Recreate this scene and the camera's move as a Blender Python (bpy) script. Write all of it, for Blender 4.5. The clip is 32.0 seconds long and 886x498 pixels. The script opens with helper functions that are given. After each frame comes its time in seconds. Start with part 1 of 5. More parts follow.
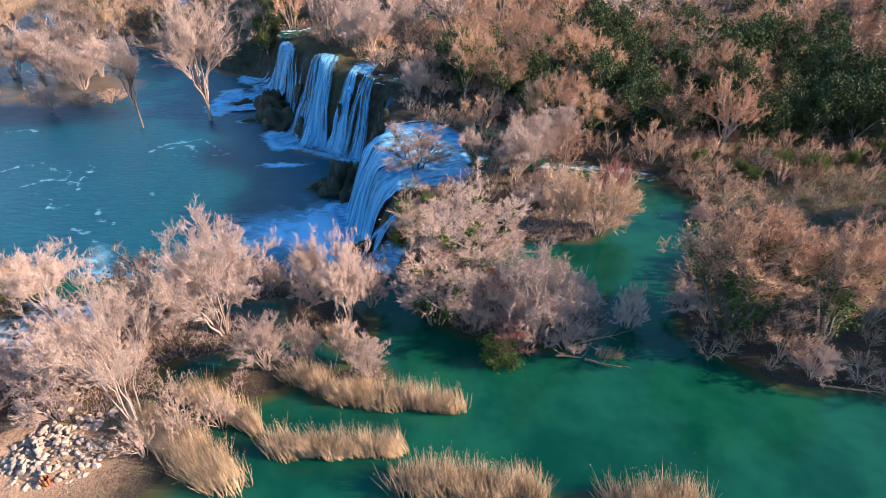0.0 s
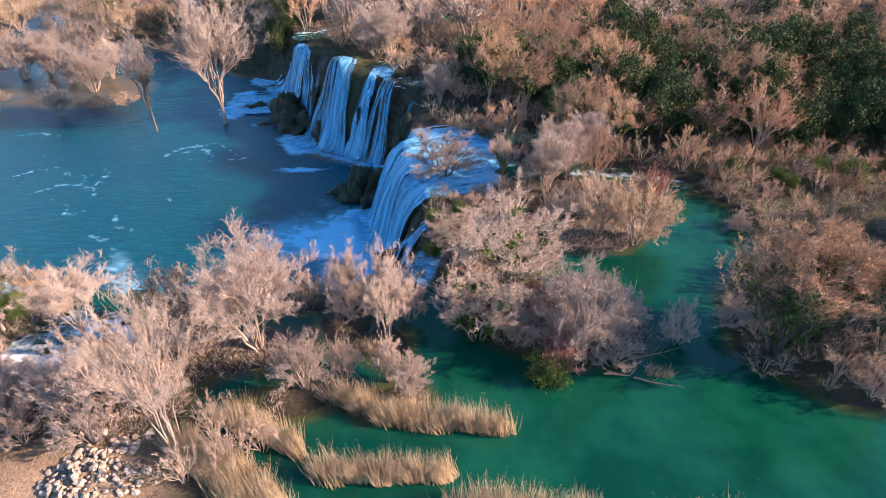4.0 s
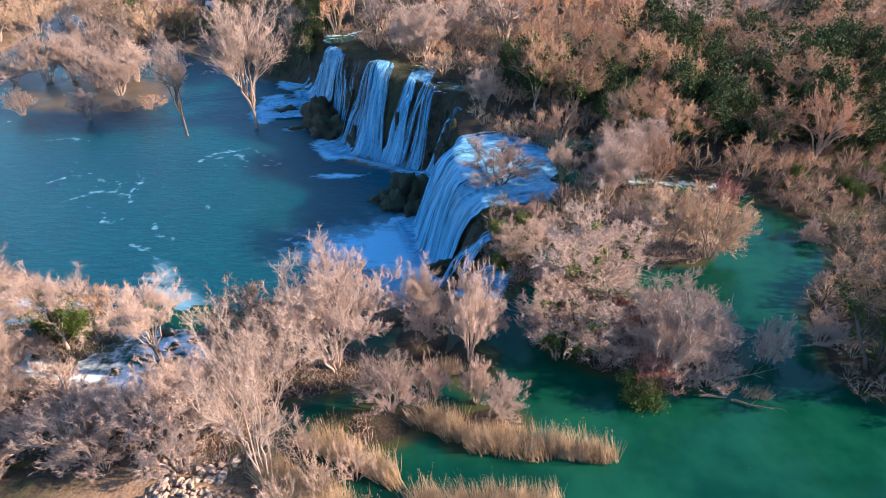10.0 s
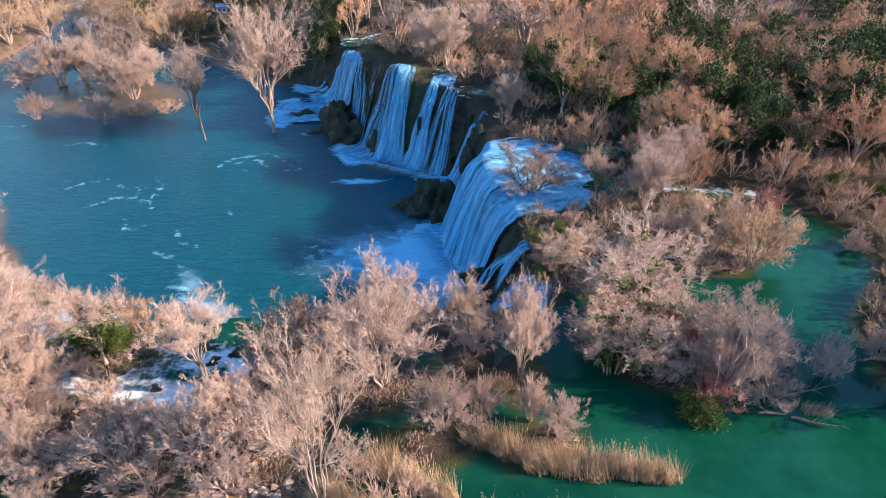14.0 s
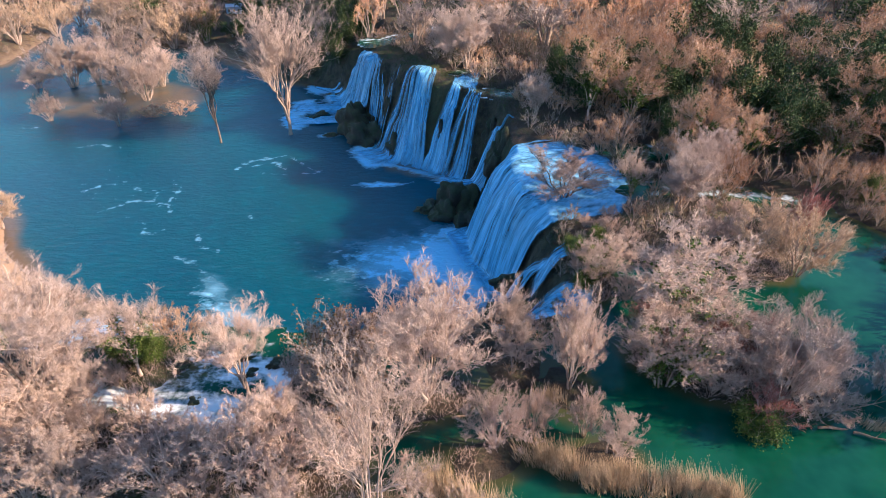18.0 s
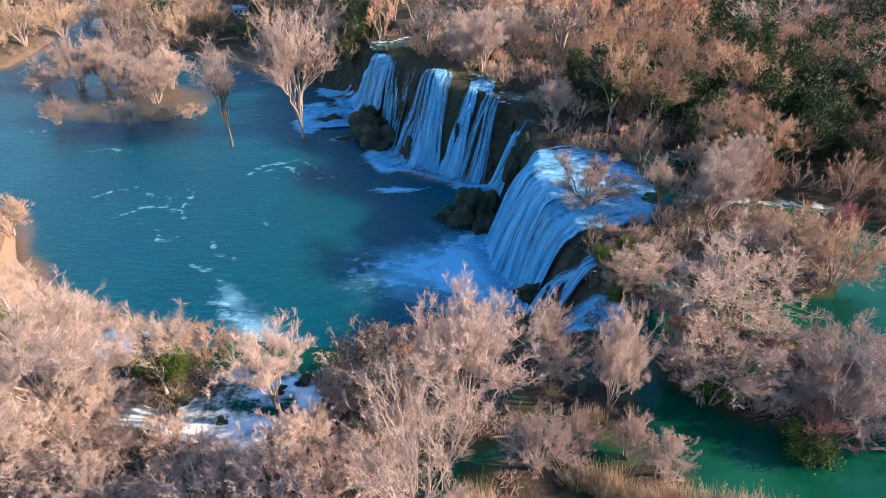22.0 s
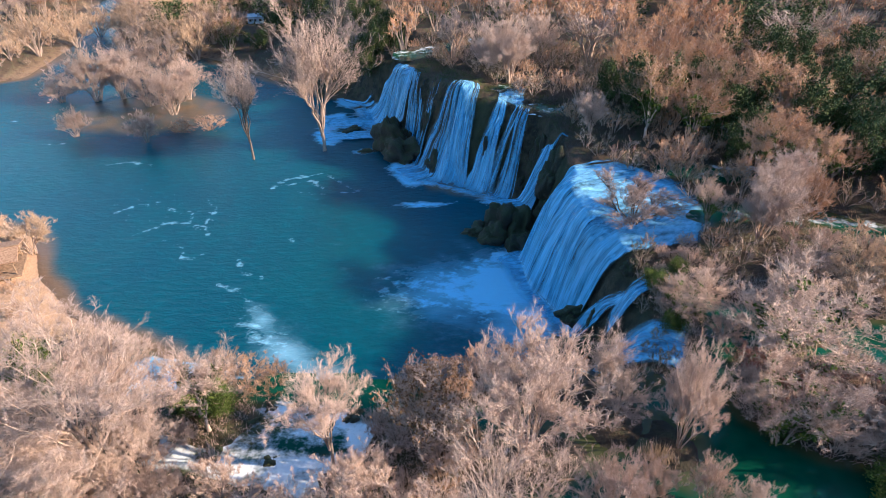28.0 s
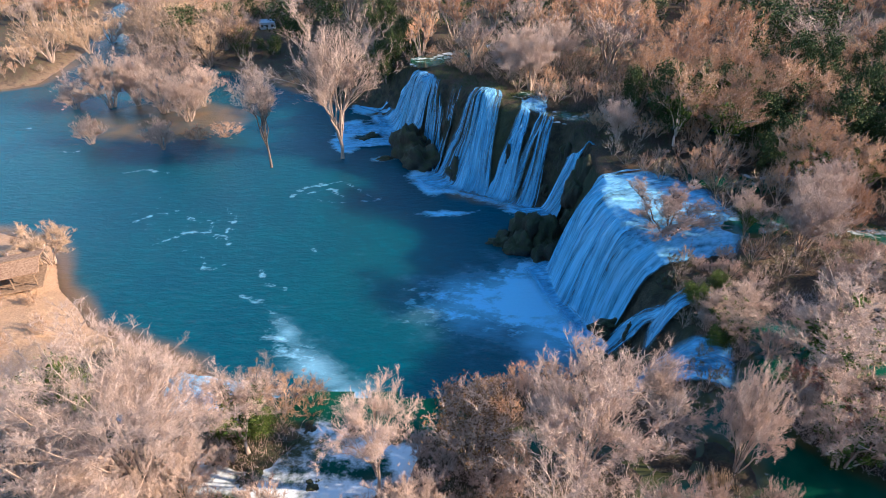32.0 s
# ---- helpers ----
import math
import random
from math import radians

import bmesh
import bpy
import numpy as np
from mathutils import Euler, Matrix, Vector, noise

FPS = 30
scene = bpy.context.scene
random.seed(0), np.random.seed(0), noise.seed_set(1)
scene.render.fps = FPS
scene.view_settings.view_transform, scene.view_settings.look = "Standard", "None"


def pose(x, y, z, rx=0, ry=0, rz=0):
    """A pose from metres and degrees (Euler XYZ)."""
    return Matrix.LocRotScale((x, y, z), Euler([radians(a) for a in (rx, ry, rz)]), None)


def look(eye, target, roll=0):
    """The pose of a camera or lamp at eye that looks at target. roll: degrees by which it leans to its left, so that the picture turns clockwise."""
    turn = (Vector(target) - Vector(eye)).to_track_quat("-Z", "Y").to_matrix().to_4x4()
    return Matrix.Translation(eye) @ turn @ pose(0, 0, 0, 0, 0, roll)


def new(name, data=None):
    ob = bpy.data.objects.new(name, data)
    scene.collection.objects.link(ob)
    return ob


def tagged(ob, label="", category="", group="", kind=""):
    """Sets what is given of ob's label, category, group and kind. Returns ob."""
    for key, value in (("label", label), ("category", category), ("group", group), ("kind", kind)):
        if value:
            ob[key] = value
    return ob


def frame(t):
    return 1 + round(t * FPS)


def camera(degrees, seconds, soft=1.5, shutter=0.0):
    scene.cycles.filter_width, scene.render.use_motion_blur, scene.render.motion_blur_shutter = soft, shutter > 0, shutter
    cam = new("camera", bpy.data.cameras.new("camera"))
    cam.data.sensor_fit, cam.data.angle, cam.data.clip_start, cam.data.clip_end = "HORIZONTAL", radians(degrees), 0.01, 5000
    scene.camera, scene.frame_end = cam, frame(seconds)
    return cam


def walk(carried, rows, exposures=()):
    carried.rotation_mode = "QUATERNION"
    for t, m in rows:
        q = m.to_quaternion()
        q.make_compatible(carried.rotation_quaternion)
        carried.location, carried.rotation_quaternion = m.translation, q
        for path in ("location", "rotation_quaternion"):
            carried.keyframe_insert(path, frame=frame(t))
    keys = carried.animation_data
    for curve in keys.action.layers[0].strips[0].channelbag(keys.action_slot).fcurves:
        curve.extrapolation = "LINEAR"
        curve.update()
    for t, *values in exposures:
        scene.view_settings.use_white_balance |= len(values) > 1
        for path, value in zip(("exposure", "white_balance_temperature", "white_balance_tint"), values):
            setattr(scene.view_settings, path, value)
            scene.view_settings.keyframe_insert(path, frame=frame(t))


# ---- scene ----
cam = camera(73.5, 32.0, soft=0.9)
METRES, EYE, TILT, LEAN, TURN = 40.0, 58.7, -34.0, 0.0, 0.0
ROWS = [
    (0.0, 0.0, 0.0, 0.0, 0.0, 0.0, -0.0),
    (0.5, -0.0121, 0.0066, 0.0044, 0.01, -0.0, -0.0),
    (1.0, -0.0248, 0.0135, 0.0094, 0.01, -0.01, -0.01),
    (1.5, -0.0378, 0.0209, 0.0148, 0.02, -0.02, -0.02),
    (2.0, -0.0515, 0.0278, 0.0203, 0.02, -0.03, -0.03),
    (2.5, -0.0656, 0.0348, 0.0257, 0.02, -0.04, -0.05),
    (3.0, -0.0804, 0.0418, 0.0303, 0.02, -0.04, -0.06),
    (3.5, -0.0959, 0.0487, 0.0339, 0.02, -0.04, -0.06),
    (5.5, -0.1683, 0.0709, 0.0466, 0.04, -0.06, -0.08),
    (6.0, -0.1881, 0.0754, 0.0504, 0.04, -0.07, -0.08),
    (6.5, -0.2073, 0.08, 0.0539, 0.04, -0.07, -0.08),
    (7.0, -0.2259, 0.0847, 0.057, 0.05, -0.07, -0.1),
    (7.5, -0.2425, 0.0895, 0.0596, 0.05, -0.07, -0.08),
    (8.0, -0.26, 0.0952, 0.0624, 0.06, -0.08, -0.06),
    (8.5, -0.278, 0.1007, 0.0645, 0.05, -0.07, -0.06),
    (9.0, -0.2957, 0.1062, 0.0678, 0.05, -0.06, -0.06),
    (9.5, -0.3129, 0.1115, 0.0725, 0.05, -0.05, -0.04),
    (10.0, -0.3297, 0.1159, 0.0782, 0.05, -0.05, -0.04),
    (10.5, -0.3463, 0.1204, 0.0844, 0.05, -0.04, -0.04),
    (11.0, -0.3621, 0.1247, 0.0903, 0.06, -0.03, -0.03),
    (11.5, -0.3777, 0.129, 0.0952, 0.05, -0.02, -0.03),
    (12.0, -0.3927, 0.1336, 0.099, 0.04, -0.01, -0.02),
    (12.5, -0.4079, 0.1385, 0.1019, 0.03, -0.01, -0.03),
    (13.0, -0.4232, 0.1437, 0.1043, 0.03, -0.01, -0.01),
    (13.5, -0.4392, 0.1489, 0.1062, 0.02, -0.0, -0.0),
    (14.0, -0.4557, 0.1545, 0.1083, 0.01, 0.01, 0.01),
    (14.5, -0.4726, 0.1598, 0.1109, 0.0, 0.01, 0.01),
    (16.5, -0.5337, 0.1847, 0.1229, -0.02, 0.06, -0.04),
    (17.0, -0.5473, 0.1904, 0.1256, -0.02, 0.06, -0.05),
    (17.5, -0.56, 0.1964, 0.1269, -0.02, 0.07, -0.07),
    (18.0, -0.5721, 0.2023, 0.1276, -0.03, 0.07, -0.07),
    (18.5, -0.5844, 0.2082, 0.1285, -0.03, 0.06, -0.07),
    (19.0, -0.5967, 0.2143, 0.1301, -0.04, 0.06, -0.07),
    (19.5, -0.6087, 0.2201, 0.1333, -0.04, 0.05, -0.07),
    (20.0, -0.6199, 0.2262, 0.1381, -0.04, 0.03, -0.06),
    (20.5, -0.6303, 0.2323, 0.1441, -0.03, 0.02, -0.05),
    (21.0, -0.6404, 0.238, 0.1503, -0.03, 0.02, -0.06),
    (21.5, -0.6497, 0.2435, 0.1567, -0.03, 0.03, -0.06),
    (22.0, -0.6587, 0.249, 0.1629, -0.03, 0.02, -0.06),
    (22.5, -0.6678, 0.2548, 0.1684, -0.03, 0.02, -0.07),
    (23.0, -0.6767, 0.261, 0.1734, -0.02, 0.02, -0.07),
    (23.5, -0.686, 0.2675, 0.1781, -0.02, 0.02, -0.08),
    (24.0, -0.6955, 0.2742, 0.1826, -0.02, 0.01, -0.09),
    (24.5, -0.7059, 0.2808, 0.1868, -0.01, 0.02, -0.1),
    (25.0, -0.7167, 0.2875, 0.1914, 0.01, 0.04, -0.1),
    (25.5, -0.7277, 0.2942, 0.1964, 0.04, 0.09, -0.09),
    (27.5, -0.7717, 0.3189, 0.2158, 0.29, 0.4, -0.01),
    (28.0, -0.784, 0.3247, 0.2203, 0.32, 0.47, 0.01),
    (28.5, -0.7962, 0.3305, 0.2245, 0.37, 0.54, 0.01),
    (29.0, -0.8083, 0.3363, 0.2287, 0.4, 0.59, 0.01),
    (29.5, -0.8208, 0.342, 0.2327, 0.44, 0.65, 0.01),
    (30.0, -0.8338, 0.3477, 0.2365, 0.46, 0.7, -0.0),
    (30.5, -0.8471, 0.353, 0.2406, 0.49, 0.74, 0.0),
    (31.0, -0.8602, 0.358, 0.2442, 0.52, 0.77, -0.01),
    (31.5, -0.8723, 0.3625, 0.2473, 0.55, 0.79, -0.01),
    (32.0, -0.8838, 0.3667, 0.2492, 0.56, 0.83, -0.01),
]
EXPOSURE, KELVIN, TINT = 1.45, 5340.0, 1.0
walk(cam, [(t, pose(0, 0, EYE, TILT, LEAN, TURN) @ pose(METRES * x, METRES * y, METRES * z, 90 + pitch, roll, yaw)) for t, x, y, z, yaw, pitch, roll in ROWS],
     exposures=[(0.0, EXPOSURE, KELVIN, TINT), (18.0, EXPOSURE, KELVIN - 20, TINT - 1.5), (32.0, EXPOSURE - 0.05, KELVIN - 50, TINT - 4.0)])

# ---- daylight: a low winter sun from the east, clear sky ----
SUN_AZ, SUN_EL = 98.0, 25.5
world = bpy.data.worlds.new("sky")
scene.world = world
world.use_nodes = True
wn = world.node_tree
sky = wn.nodes.new("ShaderNodeTexSky")
sky.sky_type = "NISHITA"
sky.sun_disc = False
sky.sun_elevation, sky.sun_rotation = radians(SUN_EL), radians(SUN_AZ)
sky.air_density, sky.dust_density, sky.ozone_density = 1.0, 0.3, 2.6
wn.links.new(sky.outputs[0], wn.nodes["Background"].inputs[0])
wn.nodes["Background"].inputs[1].default_value = 0.104
sun_data = bpy.data.lights.new("sun", "SUN")
sun_data.energy, sun_data.angle, sun_data.color = 5.0, radians(0.6), (1.0, 0.66, 0.44)
sun = new("sun", sun_data)
sun_dir = Vector((math.sin(radians(SUN_AZ)) * math.cos(radians(SUN_EL)), math.cos(radians(SUN_AZ)) * math.cos(radians(SUN_EL)), math.sin(radians(SUN_EL))))
sun.matrix_basis = look(sun_dir * 300, (0, 0, 0))


# ---- materials ----
class Nodes:
    """A short hand for node materials."""

    def __init__(self, name):
        self.mat = bpy.data.materials.new(name)
        self.mat.use_nodes = True
        self.tree = self.mat.node_tree
        self.bsdf = self.tree.nodes["Principled BSDF"]

    def node(self, kind, ins=(), **props):
        n = self.tree.nodes.new("ShaderNode" + kind)
        for k, v in props.items():
            if k == "op":
                n.operation = v
            elif k == "blend":
                n.data_type, n.blend_type = "RGBA", v
            elif k == "attr":
                n.attribute_name = v
        for key, v in dict(ins).items():
            self.put(n, key, v)
        return n

    def put(self, n, key, v):
        if isinstance(v, bpy.types.NodeSocket):
            self.tree.links.new(v, n.inputs[key])
        else:
            n.inputs[key].default_value = v

    def noise(self, scale, detail=4.0, rough=0.6, vector=None, lac=2.0):
        n = self.node("TexNoise", {"Scale": scale, "Detail": detail, "Roughness": rough, "Lacunarity": lac})
        if vector is None:
            vector = self.node("NewGeometry").outputs["Position"]
        self.tree.links.new(vector, n.inputs["Vector"])
        return n.outputs["Fac"]

    def fade(self, fac, a, b):
        """0 below a, 1 above b."""
        n = self.node("MapRange", {0: fac, 1: a, 2: b})
        n.interpolation_type = "SMOOTHSTEP"
        return n.outputs[0]

    def mix(self, fac, a, b, blend="MIX"):
        n = self.node("Mix", blend=blend)
        self.put(n, 0, fac)
        self.put(n, 6, a if isinstance(a, bpy.types.NodeSocket) else (*a, 1))
        self.put(n, 7, b if isinstance(b, bpy.types.NodeSocket) else (*b, 1))
        return n.outputs[2]

    def math(self, op, a, b=0.0):
        return self.node("Math", {0: a, 1: b}, op=op).outputs[0]

    def bump(self, height, strength, distance):
        self.put(self.bsdf, "Normal", self.node("Bump", {"Height": height, "Strength": strength, "Distance": distance}).outputs[0])

    def done(self, colour, rough, **more):
        self.put(self.bsdf, "Base Color", colour if isinstance(colour, bpy.types.NodeSocket) else (*colour, 1))
        self.put(self.bsdf, "Roughness", rough)
        for k, v in more.items():
            self.put(self.bsdf, k.replace("_", " "), v)
        return self.mat


def bark_material(name, dark, light, vary):
    m = Nodes(name)
    info = m.node("ObjectInfo").outputs["Random"]
    pos = m.node("NewGeometry").outputs["Position"]
    grain = m.noise(2.2, 5, 0.7, pos)
    island = m.node("NewGeometry").outputs["Random Per Island"]
    col = m.mix(m.fade(grain, 0.3, 0.7), dark, light)
    col = m.mix(m.fade(island, 0.1, 0.9), m.mix(0.3, col, tuple(0.45 * a for a in dark)), m.mix(0.35, vary, col))
    hsv = m.node("HueSaturation", {"Color": col, "Value": m.math("MULTIPLY_ADD", info, 0.35), "Hue": 0.5})
    hsv.inputs["Value"].default_value = 1.0
    v = m.node("MapRange", {0: info, 3: 0.82, 4: 1.15}).outputs[0]
    m.put(hsv, "Value", v)
    return m.done(hsv.outputs[0], 0.85)


def leaf_material(name, dark, light, rough=0.75):
    m = Nodes(name)
    island = m.node("NewGeometry").outputs["Random Per Island"]
    n = m.noise(0.6, 3)
    col = m.mix(island, dark, light)
    col = m.mix(m.fade(n, 0.35, 0.7), col, tuple(0.6 * a for a in dark))
    m.bsdf.inputs["Specular IOR Level"].default_value = 0.2
    return m.done(col, rough)


def ground_material():
    m = Nodes("ground_earth")
    geo = m.node("NewGeometry")
    pos, nz = geo.outputs["Position"], m.node("SeparateXYZ", {0: geo.outputs["Normal"]}).outputs[2]
    big, mid, fine = m.noise(0.06, 4, 0.6, pos), m.noise(0.45, 5, 0.65, pos), m.noise(4.0, 5, 0.7, pos)
    litter = m.mix(m.fade(fine, 0.3, 0.7), (0.035, 0.024, 0.015), (0.12, 0.078, 0.046))
    grass = m.mix(m.fade(fine, 0.3, 0.7), (0.028, 0.036, 0.013), (0.1, 0.09, 0.04))
    col = m.mix(m.fade(mid, 0.45, 0.62), litter, grass)
    sand = m.mix(m.fade(fine, 0.3, 0.7), (0.34, 0.21, 0.122), (0.54, 0.36, 0.23))
    sandy = m.node("Attribute", attr="sand").outputs["Fac"]
    col = m.mix(m.math("MULTIPLY", sandy, m.fade(m.math("ADD", mid, m.math("MULTIPLY", sandy, 0.3)), 0.42, 0.62)), col, sand)
    rock = m.mix(m.fade(mid, 0.35, 0.65), (0.026, 0.022, 0.013), (0.09, 0.07, 0.04))
    rock = m.mix(m.math("MULTIPLY", m.fade(big, 0.45, 0.6), 0.6), rock, (0.03, 0.042, 0.012))
    col = m.mix(m.fade(m.math("ADD", nz, m.math("MULTIPLY", mid, 0.2)), 0.98, 0.78), col, rock)
    damp = m.node("Attribute", attr="damp").outputs["Fac"]
    col = m.mix(m.math("MULTIPLY", damp, 0.85), col, (0.028, 0.022, 0.014))
    m.bump(m.math("ADD", fine, m.math("MULTIPLY", mid, 2.0)), 0.9, 0.35)
    return m.done(col, 0.9)


def rock_material():
    m = Nodes("mossy_tufa")
    geo = m.node("NewGeometry")
    pos, nz = geo.outputs["Position"], m.node("SeparateXYZ", {0: geo.outputs["Normal"]}).outputs[2]
    mid, fine = m.noise(0.7, 5, 0.65, pos), m.noise(5.0, 5, 0.7, pos)
    col = m.mix(m.fade(fine, 0.3, 0.7), (0.014, 0.012, 0.008), (0.062, 0.05, 0.03))
    moss = m.mix(m.fade(fine, 0.3, 0.7), (0.012, 0.02, 0.006), (0.06, 0.068, 0.018))
    col = m.mix(m.math("MULTIPLY", m.fade(nz, 0.0, 0.55), m.fade(mid, 0.34, 0.52)), col, moss)
    m.bump(m.math("ADD", fine, m.math("MULTIPLY", mid, 2.0)), 1.0, 0.3)
    return m.done(col, 0.55)


def stone_material():
    m = Nodes("pale_stone")
    fine = m.noise(3.0, 5, 0.7)
    r = m.node("ObjectInfo").outputs["Random"]
    col = m.mix(m.fade(fine, 0.3, 0.7), (0.3, 0.228, 0.175), (0.58, 0.465, 0.38))
    col = m.mix(m.math("MULTIPLY", r, 0.4), col, (0.3, 0.21, 0.14))
    m.bump(fine, 0.6, 0.1)
    return m.done(col, 0.9)


def pool_material():
    m = Nodes("pool_water")
    pos = m.node("NewGeometry").outputs["Position"]
    foam, shallow = m.node("Attribute", attr="foam").outputs["Fac"], m.node("Attribute", attr="shallow").outputs["Fac"]
    stretch = m.node("Mapping", {0: pos, "Rotation": (0, 0, 0.5), "Scale": (0.6, 1.0, 1.0)}).outputs[0]
    big, lace, fine = m.noise(0.035, 3, 0.5, pos), m.noise(0.55, 6, 0.72, stretch), m.noise(2.4, 4, 0.65, stretch)
    deep = m.mix(m.fade(big, 0.35, 0.65), (0.0035, 0.055, 0.088), (0.005, 0.068, 0.094))
    swell = m.noise(0.9, 4, 0.6, m.node("Mapping", {0: pos, "Rotation": (0, 0, -0.35), "Scale": (0.35, 1.0, 1.0)}).outputs[0])
    deep = m.mix(m.math("MULTIPLY", m.fade(swell, 0.45, 0.75), 0.3), deep, (0.012, 0.125, 0.17))
    col = m.mix(m.fade(shallow, 0.05, 0.9), deep, (0.17, 0.115, 0.06))
    f = m.fade(m.math("ADD", m.math("MULTIPLY", m.math("SUBTRACT", lace, 0.5), 1.7), m.math("MULTIPLY", foam, 1.1)), 0.34, 0.85)
    thread, mist = m.node("Attribute", attr="thread").outputs["Fac"], m.node("Attribute", attr="spray").outputs["Fac"]
    lines = m.fade(m.math("ADD", thread, m.math("MULTIPLY", m.math("SUBTRACT", lace, 0.5), 3.6)), 0.75, 1.5)
    f = m.math("MAXIMUM", f, m.math("MULTIPLY", m.math("MULTIPLY", lines, m.fade(thread, 0.05, 0.5)), 0.52))
    # haze that hangs over the pool, painted into the surface colour
    wisp = m.math("MULTIPLY", m.math("SUBTRACT", m.noise(0.3, 5, 0.6, stretch), 0.5), m.math("SUBTRACT", 1.0, m.math("MULTIPLY", mist, 0.7)))
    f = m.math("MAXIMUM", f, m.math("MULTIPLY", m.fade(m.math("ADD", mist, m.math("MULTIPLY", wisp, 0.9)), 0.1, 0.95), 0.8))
    # froth colour holds the blue shade below the falls; froth itself is white
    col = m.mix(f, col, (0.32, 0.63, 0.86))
    m.bump(m.math("ADD", m.math("ADD", lace, m.math("MULTIPLY", swell, 1.2)), m.math("MULTIPLY", fine, 0.5)), 0.55, 0.3)
    m.bsdf.subsurface_method = "BURLEY"
    m.bsdf.inputs["Subsurface Radius"].default_value = (0.6, 1.0, 1.0)
    rough = m.math("ADD", 0.22, m.math("MULTIPLY", f, 0.5))
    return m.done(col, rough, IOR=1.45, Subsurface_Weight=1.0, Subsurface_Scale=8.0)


def green_material():
    m = Nodes("river_water")
    pos = m.node("NewGeometry").outputs["Position"]
    foam, shallow = m.node("Attribute", attr="foam").outputs["Fac"], m.node("Attribute", attr="shallow").outputs["Fac"]
    big, mid, fine = m.noise(0.09, 4, 0.6, pos), m.noise(0.6, 5, 0.7, pos), m.noise(3.0, 4, 0.6, pos)
    deep = m.mix(m.fade(big, 0.35, 0.68), (0.004, 0.042, 0.025), (0.012, 0.08, 0.045))
    col = m.mix(m.math("MULTIPLY", m.fade(shallow, 0.1, 1.0), 0.75), deep, (0.07, 0.06, 0.022))
    swirl = m.noise(0.28, 5, 0.65, m.node("Mapping", {0: pos, "Rotation": (0, 0, 0.3), "Scale": (0.6, 1.0, 1.0)}).outputs[0])
    f = m.fade(m.math("ADD", m.math("ADD", m.math("MULTIPLY", mid, 1.1), m.math("MULTIPLY", swirl, 1.6)), foam), 1.75, 2.2)
    col = m.mix(f, col, (0.75, 0.8, 0.84))
    m.bump(m.math("ADD", mid, m.math("MULTIPLY", fine, 0.4)), 0.12, 0.12)
    return m.done(col, m.math("ADD", 0.08, m.math("MULTIPLY", f, 0.5)), IOR=1.33)


def fall_material():
    """White water tinted with the blue of its shade, streaked along its way down (the u and v of the map are metres).
    """
    m = Nodes("falling_water")
    uv = m.node("UVMap").outputs[0]
    long = m.node("Mapping", {0: uv, "Scale": (1.0, 0.06, 1.0)}).outputs[0]
    gap, wide, thin = m.noise(0.3, 3, 0.55, long), m.noise(0.8, 4, 0.6, long), m.noise(3.2, 4, 0.65, long)
    froth = m.noise(1.3, 5, 0.7, m.node("Mapping", {0: uv, "Scale": (1.0, 0.3, 1.0)}).outputs[0])
    streak = m.math("ADD", m.math("MULTIPLY", wide, 0.75), m.math("MULTIPLY", thin, 0.25))
    boil = m.noise(0.9, 6, 0.72, m.node("Mapping", {0: uv, "Scale": (1.0, 0.55, 1.0)}).outputs[0])
    level = m.fade(m.node("SeparateXYZ", {0: m.node("NewGeometry").outputs["Normal"]}).outputs[2], 0.72, 0.95)
    blend = m.node("Mix", {0: level, 2: streak, 3: boil})
    streak = blend.outputs[0]
    # the blue of skylit shade is put into both tones of the white water
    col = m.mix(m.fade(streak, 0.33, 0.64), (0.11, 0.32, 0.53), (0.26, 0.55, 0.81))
    edge = m.node("Attribute", attr="edge").outputs["Fac"]
    body = m.math("ADD", m.math("MULTIPLY", gap, 0.5), m.math("ADD", m.math("MULTIPLY", streak, 0.7), m.math("MULTIPLY", froth, 0.3)))
    alpha = m.fade(m.math("ADD", body, edge), 0.55, 1.0)
    m.bump(m.math("ADD", streak, m.math("MULTIPLY", froth, 0.3)), 0.3, 0.25)
    tail = m.node("Attribute", attr="tail").outputs["Fac"]
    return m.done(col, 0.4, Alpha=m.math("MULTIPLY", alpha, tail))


def plain_material(name, dark, light, rough, scale=2.0):
    m = Nodes(name)
    n = m.noise(scale, 5, 0.7)
    m.bump(n, 0.4, 0.05)
    return m.done(m.mix(m.fade(n, 0.3, 0.7), dark, light), rough)


BARK = bark_material("pale_bark", (0.365, 0.262, 0.206), (0.6, 0.45, 0.368), (0.645, 0.49, 0.405))
STEM = bark_material("brown_stems", (0.3, 0.212, 0.16), (0.55, 0.415, 0.33), (0.6, 0.46, 0.37))
# olive twigs, made darker to carry the shade over the thickets
BARK_OLIVE = bark_material("olive_stems_shaded", (0.09, 0.076, 0.04), (0.25, 0.2, 0.11), (0.3, 0.24, 0.135))
BARK_ORANGE = bark_material("orange_twigs", (0.3, 0.145, 0.07), (0.62, 0.35, 0.19), (0.69, 0.4, 0.22))
BARK_TAN = bark_material("tan_twigs", (0.33, 0.226, 0.165), (0.6, 0.436, 0.338), (0.65, 0.48, 0.375))
BARK_GOLD = bark_material("golden_twigs", (0.33, 0.21, 0.125), (0.62, 0.43, 0.28), (0.69, 0.49, 0.32))
BARK_WARM = bark_material("russet_bark", (0.265, 0.148, 0.08), (0.57, 0.345, 0.2), (0.64, 0.395, 0.23))
BARK_GREY = bark_material("grey_bark", (0.26, 0.19, 0.155), (0.56, 0.425, 0.355), (0.62, 0.47, 0.385))
